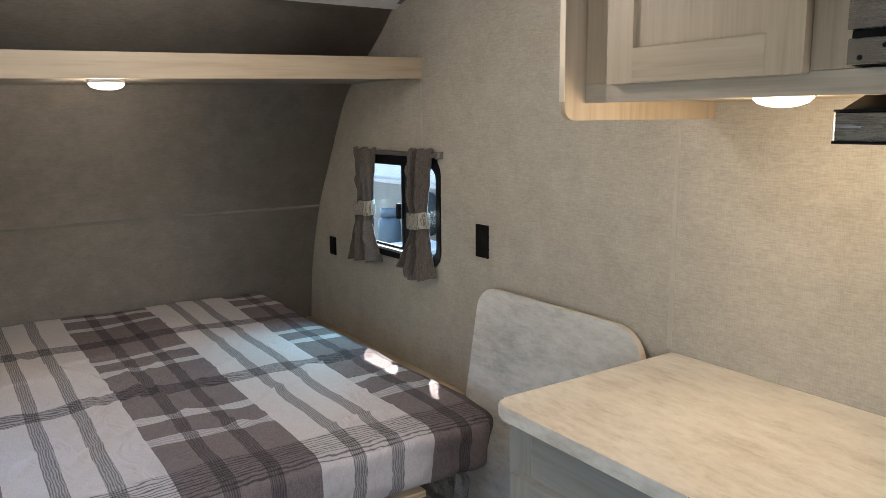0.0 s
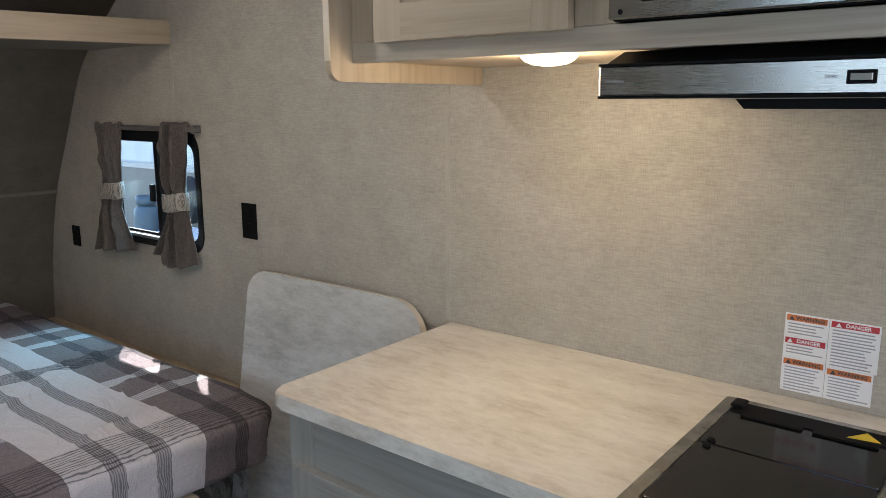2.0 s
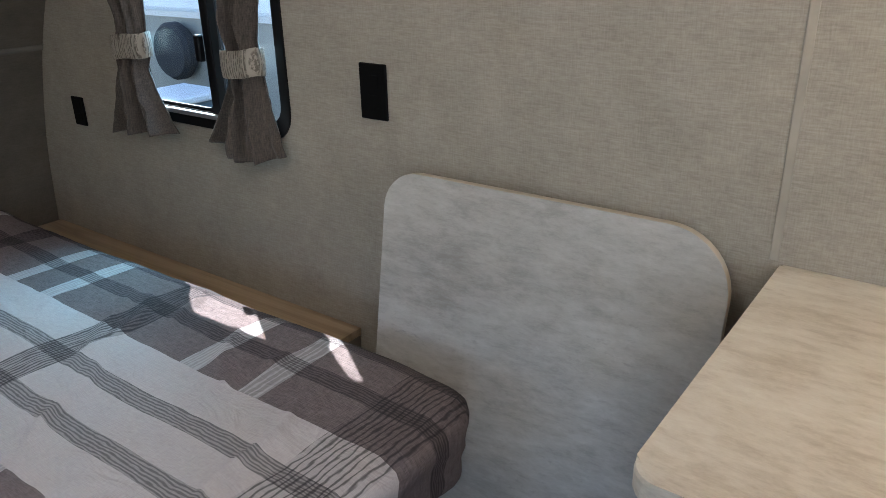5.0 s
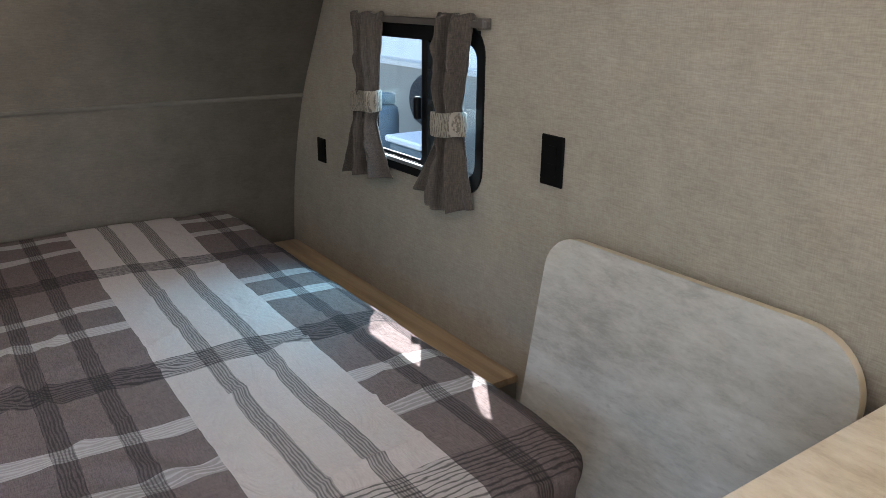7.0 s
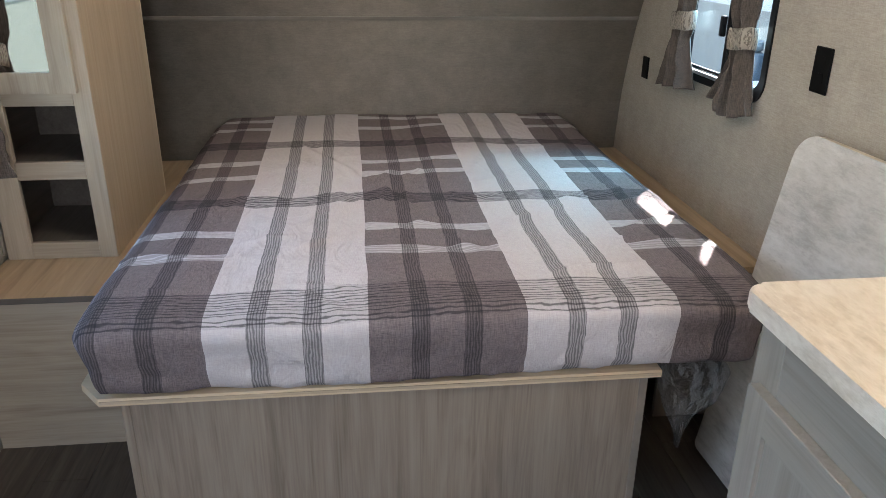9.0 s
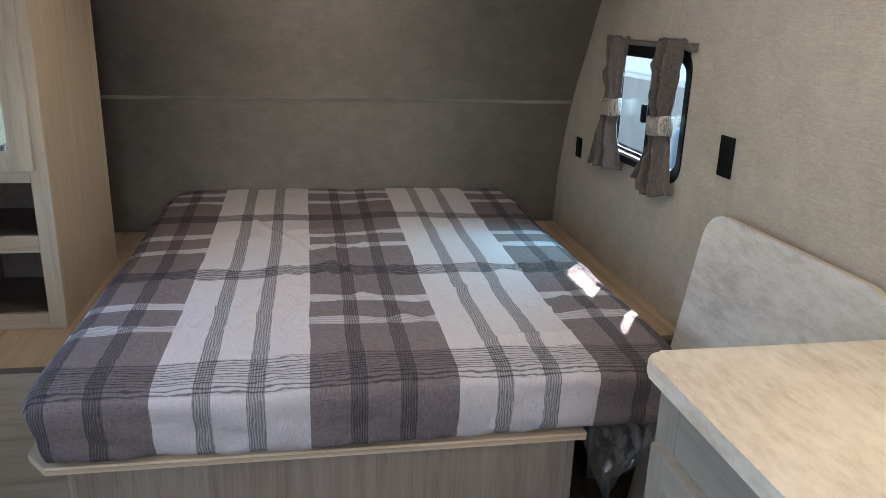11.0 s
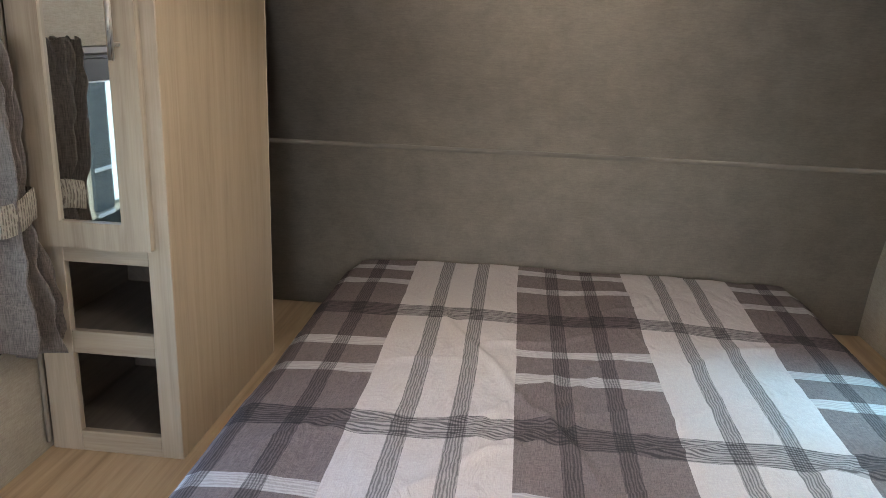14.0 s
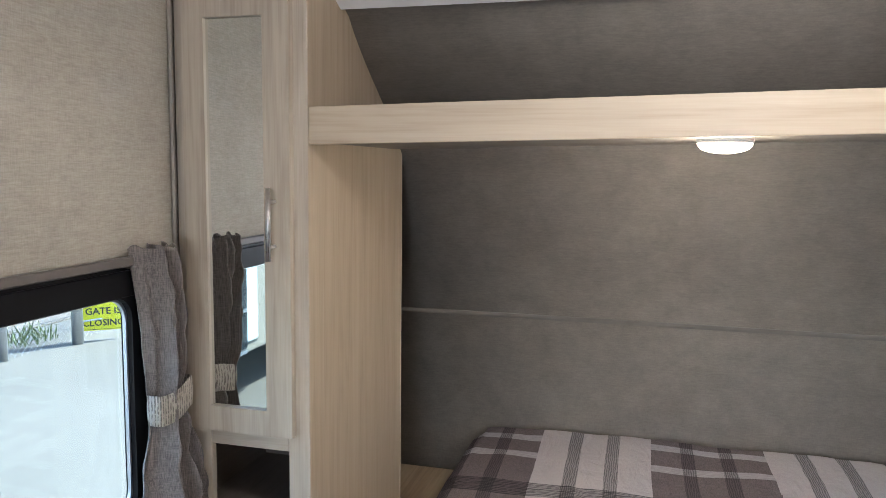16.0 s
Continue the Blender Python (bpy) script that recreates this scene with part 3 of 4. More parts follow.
# ---- tall mirror cabinet ----
tall = thing("tall_cabinet", (-0.53, 2.8, 0.498), "tall oak cabinet with mirror door above two open cubbies", "cabinet")
CX0, CX1, CY, CB = -0.688, -0.366, 2.49, 3.13
part("side_panel", box(CX1 - 0.016, CX1, CY + 0.002, CB, 0.498, 2.062), m_oak_z, tall, "vertical-grain oak side")
part("edge_band", box(CX1 - 0.016, CX1 + 0.0015, CB, CB + 0.006, 0.499, 1.66, 0.001), m_edge, tall)
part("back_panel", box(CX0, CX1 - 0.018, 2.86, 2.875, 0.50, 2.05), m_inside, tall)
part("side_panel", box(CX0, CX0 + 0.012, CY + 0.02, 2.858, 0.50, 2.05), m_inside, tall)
part("stile", box(CX0, -0.614, CY, CY + 0.019, 0.4985, 2.06, 0.0015), m_grey_z, tall)
part("stile", box(-0.418, CX1 - 0.0005, CY - 0.0005, CY + 0.019, 0.4985, 2.06, 0.0015), m_grey_z, tall)
for z0, z1 in ((0.4985, 0.550), (0.749, 0.803), (0.967, 1.03)):
    part("rail", box(-0.6138, -0.4182, CY + 0.0005, CY + 0.019, z0, z1, 0.0015), m_grey_x, tall)
for z in (0.535, 0.788):
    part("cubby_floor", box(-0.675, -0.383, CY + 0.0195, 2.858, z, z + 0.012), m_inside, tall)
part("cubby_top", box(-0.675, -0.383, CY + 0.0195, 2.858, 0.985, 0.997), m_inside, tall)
door = part("door", ring(rounded(-0.656, -0.399, 1.006, 2.03, 0.003, 2), rounded(-0.602, -0.461, 1.064, 1.925, 0.002, 2), CY - 0.021, CY - 0.0015, "y"), m_grey_z, tall, "oak door frame round a mirror")
part("mirror", box(-0.606, -0.457, CY - 0.011, CY - 0.008, 1.06, 1.929), m_mirror, door, "tall narrow mirror pane")


def bar_handle(parent, x, y, z0, z1, way, name="handle"):
    """An upright bar pull on two posts; way is the direction out of the door."""
    w = Vector(way)
    c = Vector((x, y, 0)) + w * 0.030
    h = part(name, rod((c.x, c.y, z0), (c.x, c.y, z1), 0.0058, 14), m_nickel, parent, "brushed nickel bar pull", True)
    for z in (z0 + 0.03, z1 - 0.03):
        part("post", rod((x, y, z), (c.x, c.y, z), 0.004, 8), m_nickel, h, smooth=True)


bar_handle(door, -0.436, CY - 0.021, 1.405, 1.562, (0, -1, 0))

# ---- shelf over the bed ----
shelf = thing("overhead_shelf", (0.6, 2.7, 1.675), "pale oak shelf with deep front edge spanning above the bed", "shelf")


def sloped(bm):
    """Shears a mesh a little so that it rises towards the kitchen side, as the shelf does."""
    for v in bm.verts:
        v.co.z += 0.0205 * (v.co.x - 0.72)
    return bm


part("front_edge", sloped(box(CX1 + 0.001, XR - 0.001, 2.492, 2.512, 1.677, 1.757, 0.001)), m_oak_x, shelf)
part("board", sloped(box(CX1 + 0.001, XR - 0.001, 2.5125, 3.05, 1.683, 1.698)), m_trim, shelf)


def puck(name, x, y, z, r, label):
    p = thing(name, (x, y, z), label, "lamp", "small round lamps")
    part("base", lathe([(r, 0), (r, -0.010), (r * 0.97, -0.012)], (x, y, z), 40), m_white, p, smooth=True)
    part("cover", lathe([(r * 0.955, -0.0122), (r * 0.93, -0.018), (r * 0.80, -0.025), (r * 0.55, -0.030), (r * 0.25, -0.0325), (0.004, -0.033)], (x, y, z), 40), m_glow, p, "glowing warm white lens", True)


puck("shelf_lamp", 0.49, 2.66, 1.6775, 0.057, "round lit warm lamp under the overhead shelf")

# ---- windows ----
def bar_frame(name, axis_w0, axis_w1, o, i, material, parent, label=""):
    return part(name, ring(o, i, axis_w0, axis_w1, "x"), material, parent, label)


win = thing("window_1", (XR, 2.64, 1.19), "small sliding window with rounded black frame", "window", kind="structure")
bar_frame("window_frame", XR - 0.006, XR + 0.012, rounded(2.368, 2.985, 0.962, 1.402, 0.075, 8), rounded(2.395, 2.955, 1.006, 1.356, 0.045, 8), m_frame, win)
part("sash", ring(rounded(2.636, 2.954, 0.999, 1.367, 0.02, 4), rounded(2.656, 2.922, 1.014, 1.360, 0.018, 4), XR + 0.0, XR + 0.010, "x"), m_frame, win, "black sliding sash frame")
part("mullion", box(XR - 0.004, XR + 0.0105, 2.628, 2.656, 0.9985, 1.3675, 0.002), m_frame, win)
part("interlock", box(XR - 0.0035, XR + 0.0105, 2.594, 2.627, 1.007, 1.355, 0.003), m_dark, win, "glossy dark sash edge")
part("sill_track", box(XR - 0.016, XR - 0.002, 2.43, 2.94, 0.990, 1.003, 0.002), m_galv, win, "thin pale aluminium track")
part("latch", box(XR - 0.022, XR - 0.0045, 2.652, 2.672, 1.135, 1.20, 0.003), m_frame, win, "black slide latch")
for y0, y1, x in ((2.66, 2.925, XR + 0.004), (2.403, 2.64, XR + 0.0085)):
    g = part("pane", box(x, x + 0.003, y0, y1, 1.0, 1.366), m_clear, win)
    g.visible_shadow = False

win2 = thing("window_2", (XL, 1.9, 1.10), "wide black-framed window with a deep header", "window", kind="structure")
bar_frame("window_frame", XL - 0.014, XL + 0.014, rounded(1.455, 2.358, 0.797, 1.398, 0.07, 8), rounded(1.50, 2.318, 0.868, 1.338, 0.05, 8), m_frame, win2)
bar_frame("inner_lip", XL - 0.006, XL + 0.002, rounded(1.501, 2.317, 0.869, 1.337, 0.05, 8), rounded(1.506, 2.312, 0.874, 1.332, 0.047, 8), m_galv, win2, "blue-grey metal lip")
part("header", box(XL + 0.0145, XL + 0.022, 1.47, 2.352, 1.338, 1.392, 0.002), m_frame, win2)
part("sill", box(XL + 0.0145, XL + 0.024, 1.47, 2.345, 0.800, 0.862, 0.003), m_frame, win2)
for y in (1.6, 1.72):
    part("screw", lathe([(0.004, 0), (0.004, 0.0015)], (XL + 0.022, y, 1.365), 8, "x"), m_galv, win2)
g = part("pane", box(XL - 0.0125, XL - 0.0095, 1.50, 2.318, 0.868, 1.338), m_glass, win2)
g.visible_shadow = False
arm = part("prop_arm", rod((XL + 0.034, 1.75, 0.826), (XL + 0.034, 2.165, 0.828), 0.008, 10), m_galv, win2, "thin metal prop arm", True)
part("grip", slab(rounded(2.176, 2.248, 0.818, 0.838, 0.006, 3), XL + 0.0245, XL + 0.044, "x", 0.003), m_redplastic, arm, "red plastic latch")
part("knob", box(XL + 0.0245, XL + 0.044, 2.164, 2.182, 0.810, 0.844, 0.003), m_redplastic, arm)

# Unseen frame, added to give the rear fill lamp an opening.
rear = thing("added_rear_window", (0.45, YB, 1.35), "added unseen rear window frame round the fill lamp", "window", kind="structure")
part("window_frame", ring(rounded(-0.12, 1.02, 1.05, 1.65, 0.04, 4), rounded(-0.07, 0.97, 1.10, 1.60, 0.03, 4), YB - T - 0.005, YB + 0.012, "y"), m_frame, rear)


def rail(name, x, y0, y1, z, way, label):
    r = thing(name, (x, (y0 + y1) / 2, z), label, "curtain rail", "curtain rails")
    part("bar", box(x - 0.007, x + 0.007, y0, y1, z - 0.009, z + 0.010, 0.003), m_rod, r)
    for y in (y0 + 0.008, y1 - 0.03):
        part("bracket", box(min(x + way * 0.009, x - way * 0.019), max(x + way * 0.009, x - way * 0.019), y, y + 0.022, z - 0.011, z + 0.015, 0.002), m_rod, r)


rail("curtain_rail", XR - 0.020, 2.338, 2.98, 1.406, -1, "grey curtain rail over the small window")
rail("curtain_rail", XL + 0.030, 1.40, 2.44, 1.412, 1, "grey curtain rail over the wide window")


def curtain(x, rows, tie_z, tie_h, material, seed, label, side, pleats, hem):
    """A pleated strip of cloth hung on its rail: rows of (z, y of one edge, y of the other, depth), pinched by a tie band.
    side is the way into the room; hem gives how far the lower edge drops along the width."""
    rnd = random.Random(seed)
    ph = [rnd.uniform(0, 6.28) for _ in range(5)]
    n, steps = 60, 64
    order = sorted(rows)
    zs = [r[0] for r in order]
    cols = [[r[k] for r in order] for k in range(4)]
    us = [k / n for k in range(n + 1)]
    drops = [float(np.interp(u, [0.0, 0.25, 0.5, 0.75, 1.0], hem)) for u in us]
    top, bottom = zs[-1], zs[0]

    def spot(u, f, back):
        z0 = top + (bottom - top) * f
        lo, hi, deep = (float(np.interp(z0, zs, cols[k])) for k in (1, 2, 3))
        drift = 0.9 * math.sin(2.1 * f + ph[2]) + 2.2 * (f - 0.5) * (u - 0.5)
        a = 2 * math.pi * pleats * u + ph[0] + drift
        w = 0.62 * math.sin(a) + 0.25 * math.sin(1.73 * a + ph[1] + 3 * f) + 0.13 * math.sin(3.1 * a + ph[3] - 5 * f)
        w = math.copysign(abs(w) ** 0.8, w)
        crumple = noise.noise(Vector((u * 3.0, f * 9.0, seed))) * 0.4 + noise.noise(Vector((u * 9.0, f * 16.0, seed + 4.0))) * 0.16
        edge = 1 - abs(2 * u - 1) ** 6
        d = max(0.0, 1.5 * deep * (0.5 + 0.55 * w + 0.6 * crumple)) * (0.35 + 0.65 * edge)
        y = lo + (hi - lo) * (u + 0.28 / pleats / 6.28 * 4 * math.cos(a) * edge * 0.5)
        z = z0 - drops[int(round(u * n))] * max(0.0, (f - 0.6) / 0.4) ** 1.5
        if f < 0.06:
            z += (0.004 * math.sin(2 * a + ph[4]) + 0.0015 * math.sin(4.3 * a)) * (1 - f / 0.06)
        return x + side * (0.012 + d - (0.0035 if back else 0.0)), y, z

    bm = bmesh.new()
    grid = [[[bm.verts.new(spot(u, k / steps, back)) for u in us] for k in range(steps + 1)] for back in (False, True)]
    for g in grid:
        for k in range(steps):
            for i in range(n):
                bm.faces.new((g[k][i], g[k][i + 1], g[k + 1][i + 1], g[k + 1][i]))
    f, g = grid
    for k in range(steps):
        for i in (0, n):
            bm.faces.new((f[k][i], f[k + 1][i], g[k + 1][i], g[k][i]))
    for i in range(n):
        for k in (0, steps):
            bm.faces.new((f[k][i], f[k][i + 1], g[k][i + 1], g[k][i]))
    thing_ = thing("curtain", (x, (rows[-1][1] + rows[-1][2]) / 2, bottom), label, "curtain", "tied curtains")
    part("cloth", bm, material, thing_, smooth=True)
    lo, hi, deep = (float(np.interp(tie_z, zs, cols[k])) for k in (1, 2, 3))
    c, a, b = (lo + hi) / 2, abs(hi - lo) / 2 + 0.012, deep * 0.62 + 0.010
    bm = bmesh.new()
    m, loops = 48, []
    lean = 0.20 if side > 0 else -0.10
    for dz, gr in ((tie_h, -0.002), (tie_h * 0.96, 0.0), (tie_h * 0.4, 0.0015), (0, 0.002), (-tie_h * 0.4, 0.0015), (-tie_h * 0.96, 0.0), (-tie_h, -0.002)):
        row = []
        for k in range(m):
            t = 2 * math.pi * k / m
            sq = 0.8
            cx, cy = math.sin(t), math.cos(t)
            py = c + (a + gr) * math.copysign(abs(cy) ** sq, cy)
            px = x + side * (0.016 + deep * 0.5 + (b + gr) * math.copysign(abs(cx) ** sq, cx) + 0.002 * math.sin(6 * t + ph[0]))
            row.append(bm.verts.new((px, py, tie_z + dz + lean * (py - c) + 0.002 * math.sin(3 * t + ph[1]))))
        loops.append(row)
    for p, q in zip(loops, loops[1:]):
        for k in range(m):
            bm.faces.new((p[k], p[(k + 1) % m], q[(k + 1) % m], q[k]))
    part("tie_band", bm, m_tie, thing_, "cream and brown patterned tie band", True)


curtain(XR - 0.010, [(1.424, 3.009, 2.825, 0.030), (1.40, 2.996, 2.835, 0.036), (1.30, 2.979, 2.850, 0.036), (1.20, 2.964, 2.862, 0.030), (1.158, 2.990, 2.852, 0.026), (1.10, 2.986, 2.882, 0.030), (1.02, 3.014, 2.850, 0.036), (0.925, 3.069, 2.785, 0.040)], 1.160, 0.032, m_curtain, 3, "short taupe curtain gathered by a patterned tie band", -1, 2.7, (0.014, 0.004, 0.0, -0.006, -0.012))
curtain(XR - 0.010, [(1.428, 2.537, 2.384, 0.034), (1.41, 2.534, 2.394, 0.040), (1.30, 2.528, 2.411, 0.040), (1.21, 2.526, 2.428, 0.034), (1.148, 2.528, 2.418, 0.028), (1.08, 2.537, 2.411, 0.032), (1.0, 2.582, 2.391, 0.038), (0.935, 2.622, 2.371, 0.040)], 1.150, 0.032, m_curtain, 8, "short taupe curtain tied back beside the black outlet", -1, 2.5, (-0.028, 0.006, 0.028, 0.018, 0.0))
curtain(XL + 0.018, [(1.440, 2.290, 2.414, 0.042), (1.41, 2.294, 2.412, 0.050), (1.30, 2.314, 2.418, 0.050), (1.18, 2.324, 2.422, 0.045), (1.10, 2.337, 2.430, 0.036), (1.03, 2.327, 2.447, 0.042), (0.93, 2.302, 2.485, 0.050), (0.80, 2.284, 2.530, 0.053)], 1.100, 0.033, m_curtain_l, 5, "grey-brown curtain gathered by a patterned tie band", 1, 2.6, (-0.03, 0.0, 0.024, 0.02, 0.017))


# ---- outlets ----
def outlet(y, z, w, h, label):
    o = thing("outlet", (XR, y, z), label, "outlet", "black wall outlets")
    part("plate", box(XR - 0.007, XR - 0.0005, y - w / 2, y + w / 2, z - h / 2, z + h / 2, 0.002), m_black, o)
    for dz in (-0.021, 0.021):
        part("socket", slab(rounded(y - 0.016, y + 0.016, z + dz - 0.014, z + dz + 0.014, 0.005, 3), XR - 0.0080, XR - 0.0072, "x"), m_black, o)


outlet(2.103, 1.113, 0.074, 0.118, "flat black outlet plate on the beige wall")
outlet(3.318, 0.935, 0.062, 0.088, "small black outlet plate near the front corner")

# ---- kitchen counter ----
CF, CL = 0.979, 1.262
base = thing("base_cabinet", (1.3, 0.4, 0.0), "grey oak kitchen base cabinet with framed doors", "cabinet")
part("end_panel", box(1.022, XR - 0.002, 1.222, 1.238, 0.0, 0.886), m_base_z, base)
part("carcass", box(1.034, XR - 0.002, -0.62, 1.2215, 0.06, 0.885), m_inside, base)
part("stile", box(1.012, 1.0335, 1.168, 1.2385, 0.02, 0.886, 0.0015), m_base_z, base)
part("top_rail", box(1.0125, 1.0335, -0.62, 1.1675, 0.735, 0.8855, 0.0015), m_base_y, base)
part("bottom_rail", box(1.0125, 1.0335, -0.62, 1.1675, 0.02, 0.10, 0.0015), m_base_y, base)


def cupboard_door(parent, x, y0, y1, z0, z1, stile=0.055, name="door", up=None, level=None):
    """A framed door in the yz plane whose front is at x."""
    d = part(name, ring(rounded(y0, y1, z0, z1, 0.003, 2), rounded(y0 + stile, y1 - stile, z0 + stile, z1 - stile, 0.002, 2), x, x + 0.019, "x"), up or m_grey_z, parent)
    part("panel", box(x + 0.008, x + 0.015, y0 + stile - 0.004, y1 - stile + 0.004, z0 + stile - 0.004, z1 - stile + 0.004), up or m_grey_z, d)
    for za, zb in ((z0 + 0.001, z0 + stile), (z1 - stile, z1 - 0.001)):
        part("rail", box(x - 0.0012, x + 0.012, y0 + stile, y1 - stile, za, zb, 0.0008), level or m_grey_y, d)
    return d


for y1 in (1.214, 0.772, 0.330):
    cupboard_door(base, 0.9925, y1 - 0.42, y1, 0.085, 0.766, 0.06, up=m_base_z, level=m_base_y)
top = slab(rounded(CF, XR - 0.001, -0.64, CL, (0.004, 0.004, 0.004, 0.035), 6), 0.887, 0.920, "z", 0.006)
solid("countertop", top, m_counter, "beige travertine-look laminate countertop with rounded corner", "countertop", smooth=False)

# ---- cooktop ----
hob = thing("cooktop", (1.28, 0.2, 0.92), "built-in gas cooktop under black glass lid", "cooktop")
part("rim", ring(rounded(1.005, 1.497, 0.186, 0.507, 0.006, 2), rounded(1.030, 1.475, 0.208, 0.484, 0.004, 2), 0.9202, 0.930, "z"), m_steel, hob, "brushed steel surround")
part("lid", slab(rounded(1.034, 1.262, 0.212, 0.480, 0.006, 3), 0.923, 0.932, "z", 0.0015), m_lid, hob, "black reflecting glass lid")
part("lid", slab(rounded(1.265, 1.418, 0.212, 0.480, 0.006, 3), 0.923, 0.932, "z", 0.0015), m_lid, hob, "black reflecting glass lid")
part("hinge_bar", slab(rounded(1.421, 1.473, 0.212, 0.480, 0.008, 3), 0.923, 0.934, "z", 0.002), m_black, hob)
part("hinge_strip", box(1.404, 1.420, 0.235, 0.335, 0.9325, 0.936, 0.001), m_black, hob)
part("hinge_strip", box(1.404, 1.420, 0.352, 0.455, 0.9325, 0.936, 0.001), m_black, hob)
for y in (0.472, 0.220):
    part("bracket", box(1.438, 1.474, y - 0.012, y + 0.012, 0.9345, 0.941, 0.002), m_black, hob)
for x in (1.252, 1.276):
    part("bump_stop", lathe([(0.007, 0), (0.006, 0.004)], (x, 0.462, 0.9325), 12), m_black, hob)
part("warning_triangle", slab([(1.424, 0.285), (1.432, 0.235), (1.462, 0.260)], 0.9342, 0.9348, "z"), m_yellow, hob, "yellow warning triangle sticker")


def print_lines(parent, y0, y1, z0, z1, x, step=0.0062, seed=1):
    rnd = random.Random(seed)
    z = z1
    while z > z0:
        part("print_line", box(x - 0.0004, x, y0 + rnd.uniform(0, 0.02), y1, z - 0.0024, z), m_pgrey, parent)
        z -= step


def warning_label(y0, y1, z0, z1, head, colour, seed, ink):
    s = thing("warning_label", (XR, (y0 + y1) / 2, z0), "white warning label with a coloured heading on the wall", "label", "warning labels")
    part("paper", box(XR - 0.0014, XR - 0.0002, y0, y1, z0, z1), m_paper, s)
    part("heading", box(XR - 0.0020, XR - 0.0015, y0 + 0.003, y1 - 0.003, z1 - 0.0145, z1 - 0.003), colour, s)
    words("lettering", head, 0.0105, facing((XR - 0.0024, (y0 + y1) / 2 - 0.006, z1 - 0.0088), (0, -1, 0), (0, 0, 1)), ink, s)
    c = (y0 + y1) / 2 + 0.027
    part("triangle", slab([(c - 0.005, z1 - 0.013), (c + 0.005, z1 - 0.013), (c, z1 - 0.0045)], XR - 0.0024, XR - 0.0021, "x"), ink, s)
    print_lines(s, y0 + 0.005, y1 - 0.006, z0 + 0.005, z1 - 0.019, XR - 0.0015, seed=seed)


warning_label(0.3585, 0.436, 1.046, 1.091, "WARNING", m_orange, 1, m_ink)
warning_label(0.3585, 0.436, 1.003, 1.0455, "DANGER", m_red, 2, m_paper)
warning_label(0.3585, 0.436, 0.934, 1.0025, "WARNING", m_orange, 3, m_ink)
warning_label(0.272, 0.3575, 0.998, 1.091, "DANGER", m_red, 4, m_paper)
warning_label(0.277, 0.3575, 0.934, 0.9975, "WARNING", m_orange, 5, m_ink)

# ---- wall cabinet ----
upper = thing("wall_cabinet", (1.37, 0.3, 1.57), "oak kitchen wall cabinet round a microwave with rounded end panel", "cabinet")
end = slab(rounded(1.092, XR - 0.001, 1.535, 2.09, (0.028, 0.002, 0.002, 0.002), 6), 1.165, 1.181, "y", 0.001)
part("end_panel", end, m_oak_z, upper, "pale oak end panel with a rounded lower corner")
part("edge_band", box(1.0905, 1.0925, 1.1655, 1.1805, 1.574, 2.09), m_edge, upper)
part("bottom", box(1.17, XR - 0.002, -0.62, 1.1645, 1.576, 1.590), m_oak_y, upper)
part("rail", box(1.15, 1.1695, -0.62, 1.1645, 1.571, 1.609, 0.001), m_grey_y, upper)
part("stile", box(1.1505, 1.1695, 1.108, 1.1645, 1.6095, 2.085, 0.001), m_oak_z, upper)
part("stile", box(1.1505, 1.1695, 0.604, 0.70, 1.6095, 2.085, 0.001), m_oak_z, upper)
part("back", box(1.172, XR - 0.002, -0.62, 1.16, 1.592, 2.08), m_inside, upper)
# Oak instead of grey oak here puts the lamp's warm glow into the colour.
ud = cupboard_door(upper, 1.128, 0.674, 1.085, 1.605, 2.06, 0.066, up=m_oak_z, level=m_oak_y)
bar_handle(ud, 1.128, 0.712, 1.722, 1.88, (-1, 0, 0))
puck("cabinet_lamp", 1.222, 0.762, 1.5880, 0.052, "round lit warm lamp under the wall cabinet")


# ---- microwave ----
mw = thing("microwave", (1.35, 0.3, 1.61), "built-in stainless steel microwave with black glass door", "microwave")
part("body", box(1.135, 1.172, 0.01, 0.602, 1.6115, 2.0), m_black, mw)
MF = 1.116


def bowed(y0, y1, z0, z1, sag, x0, x1, segs=18):
    """A plate in the yz plane whose top edge sags in the middle."""
    bm = bmesh.new()
    rows = []
    for k in range(segs + 1):
        y = y0 + (y1 - y0) * k / segs
        zt = z1 - sag * (1 - (2 * k / segs - 1) ** 2)
        rows.append([bm.verts.new(p) for p in ((x0, y, z0), (x0, y, zt), (x1, y, zt), (x1, y, z0))])
    for p, q in zip(rows, rows[1:]):
        for i in range(4):
            bm.faces.new((p[i], p[(i + 1) % 4], q[(i + 1) % 4], q[i]))
    bm.faces.new(rows[0])
    bm.faces.new(rows[-1])
    return bm


part("door_rail", bowed(0.196, 0.600, 1.662, 1.722, 0.026, MF - 0.004, 1.1345), m_steel, mw, "brushed steel lower door rail")
part("door_glass", box(MF + 0.004, 1.1345, 0.196, 0.600, 1.690, 1.98), m_blackgloss, mw, "black door glass")
part("control_panel", box(MF - 0.002, 1.1345, 0.012, 0.193, 1.662, 1.98, 0.002), m_steel, mw)
part("button", ring(rounded(0.05, 0.178, 1.668, 1.712, 0.008, 3), rounded(0.053, 0.175, 1.671, 1.709, 0.006, 3), MF - 0.0032, MF - 0.0021, "x"), m_black, mw)
part("gap", box(MF + 0.010, 1.1345, 0.012, 0.600, 1.650, 1.6615), m_black, mw)
part("vent_rail", box(MF + 0.002, 1.1345, 0.012, 0.602, 1.6125, 1.6495, 0.0015), m_steel, mw, "brushed steel vent trim")
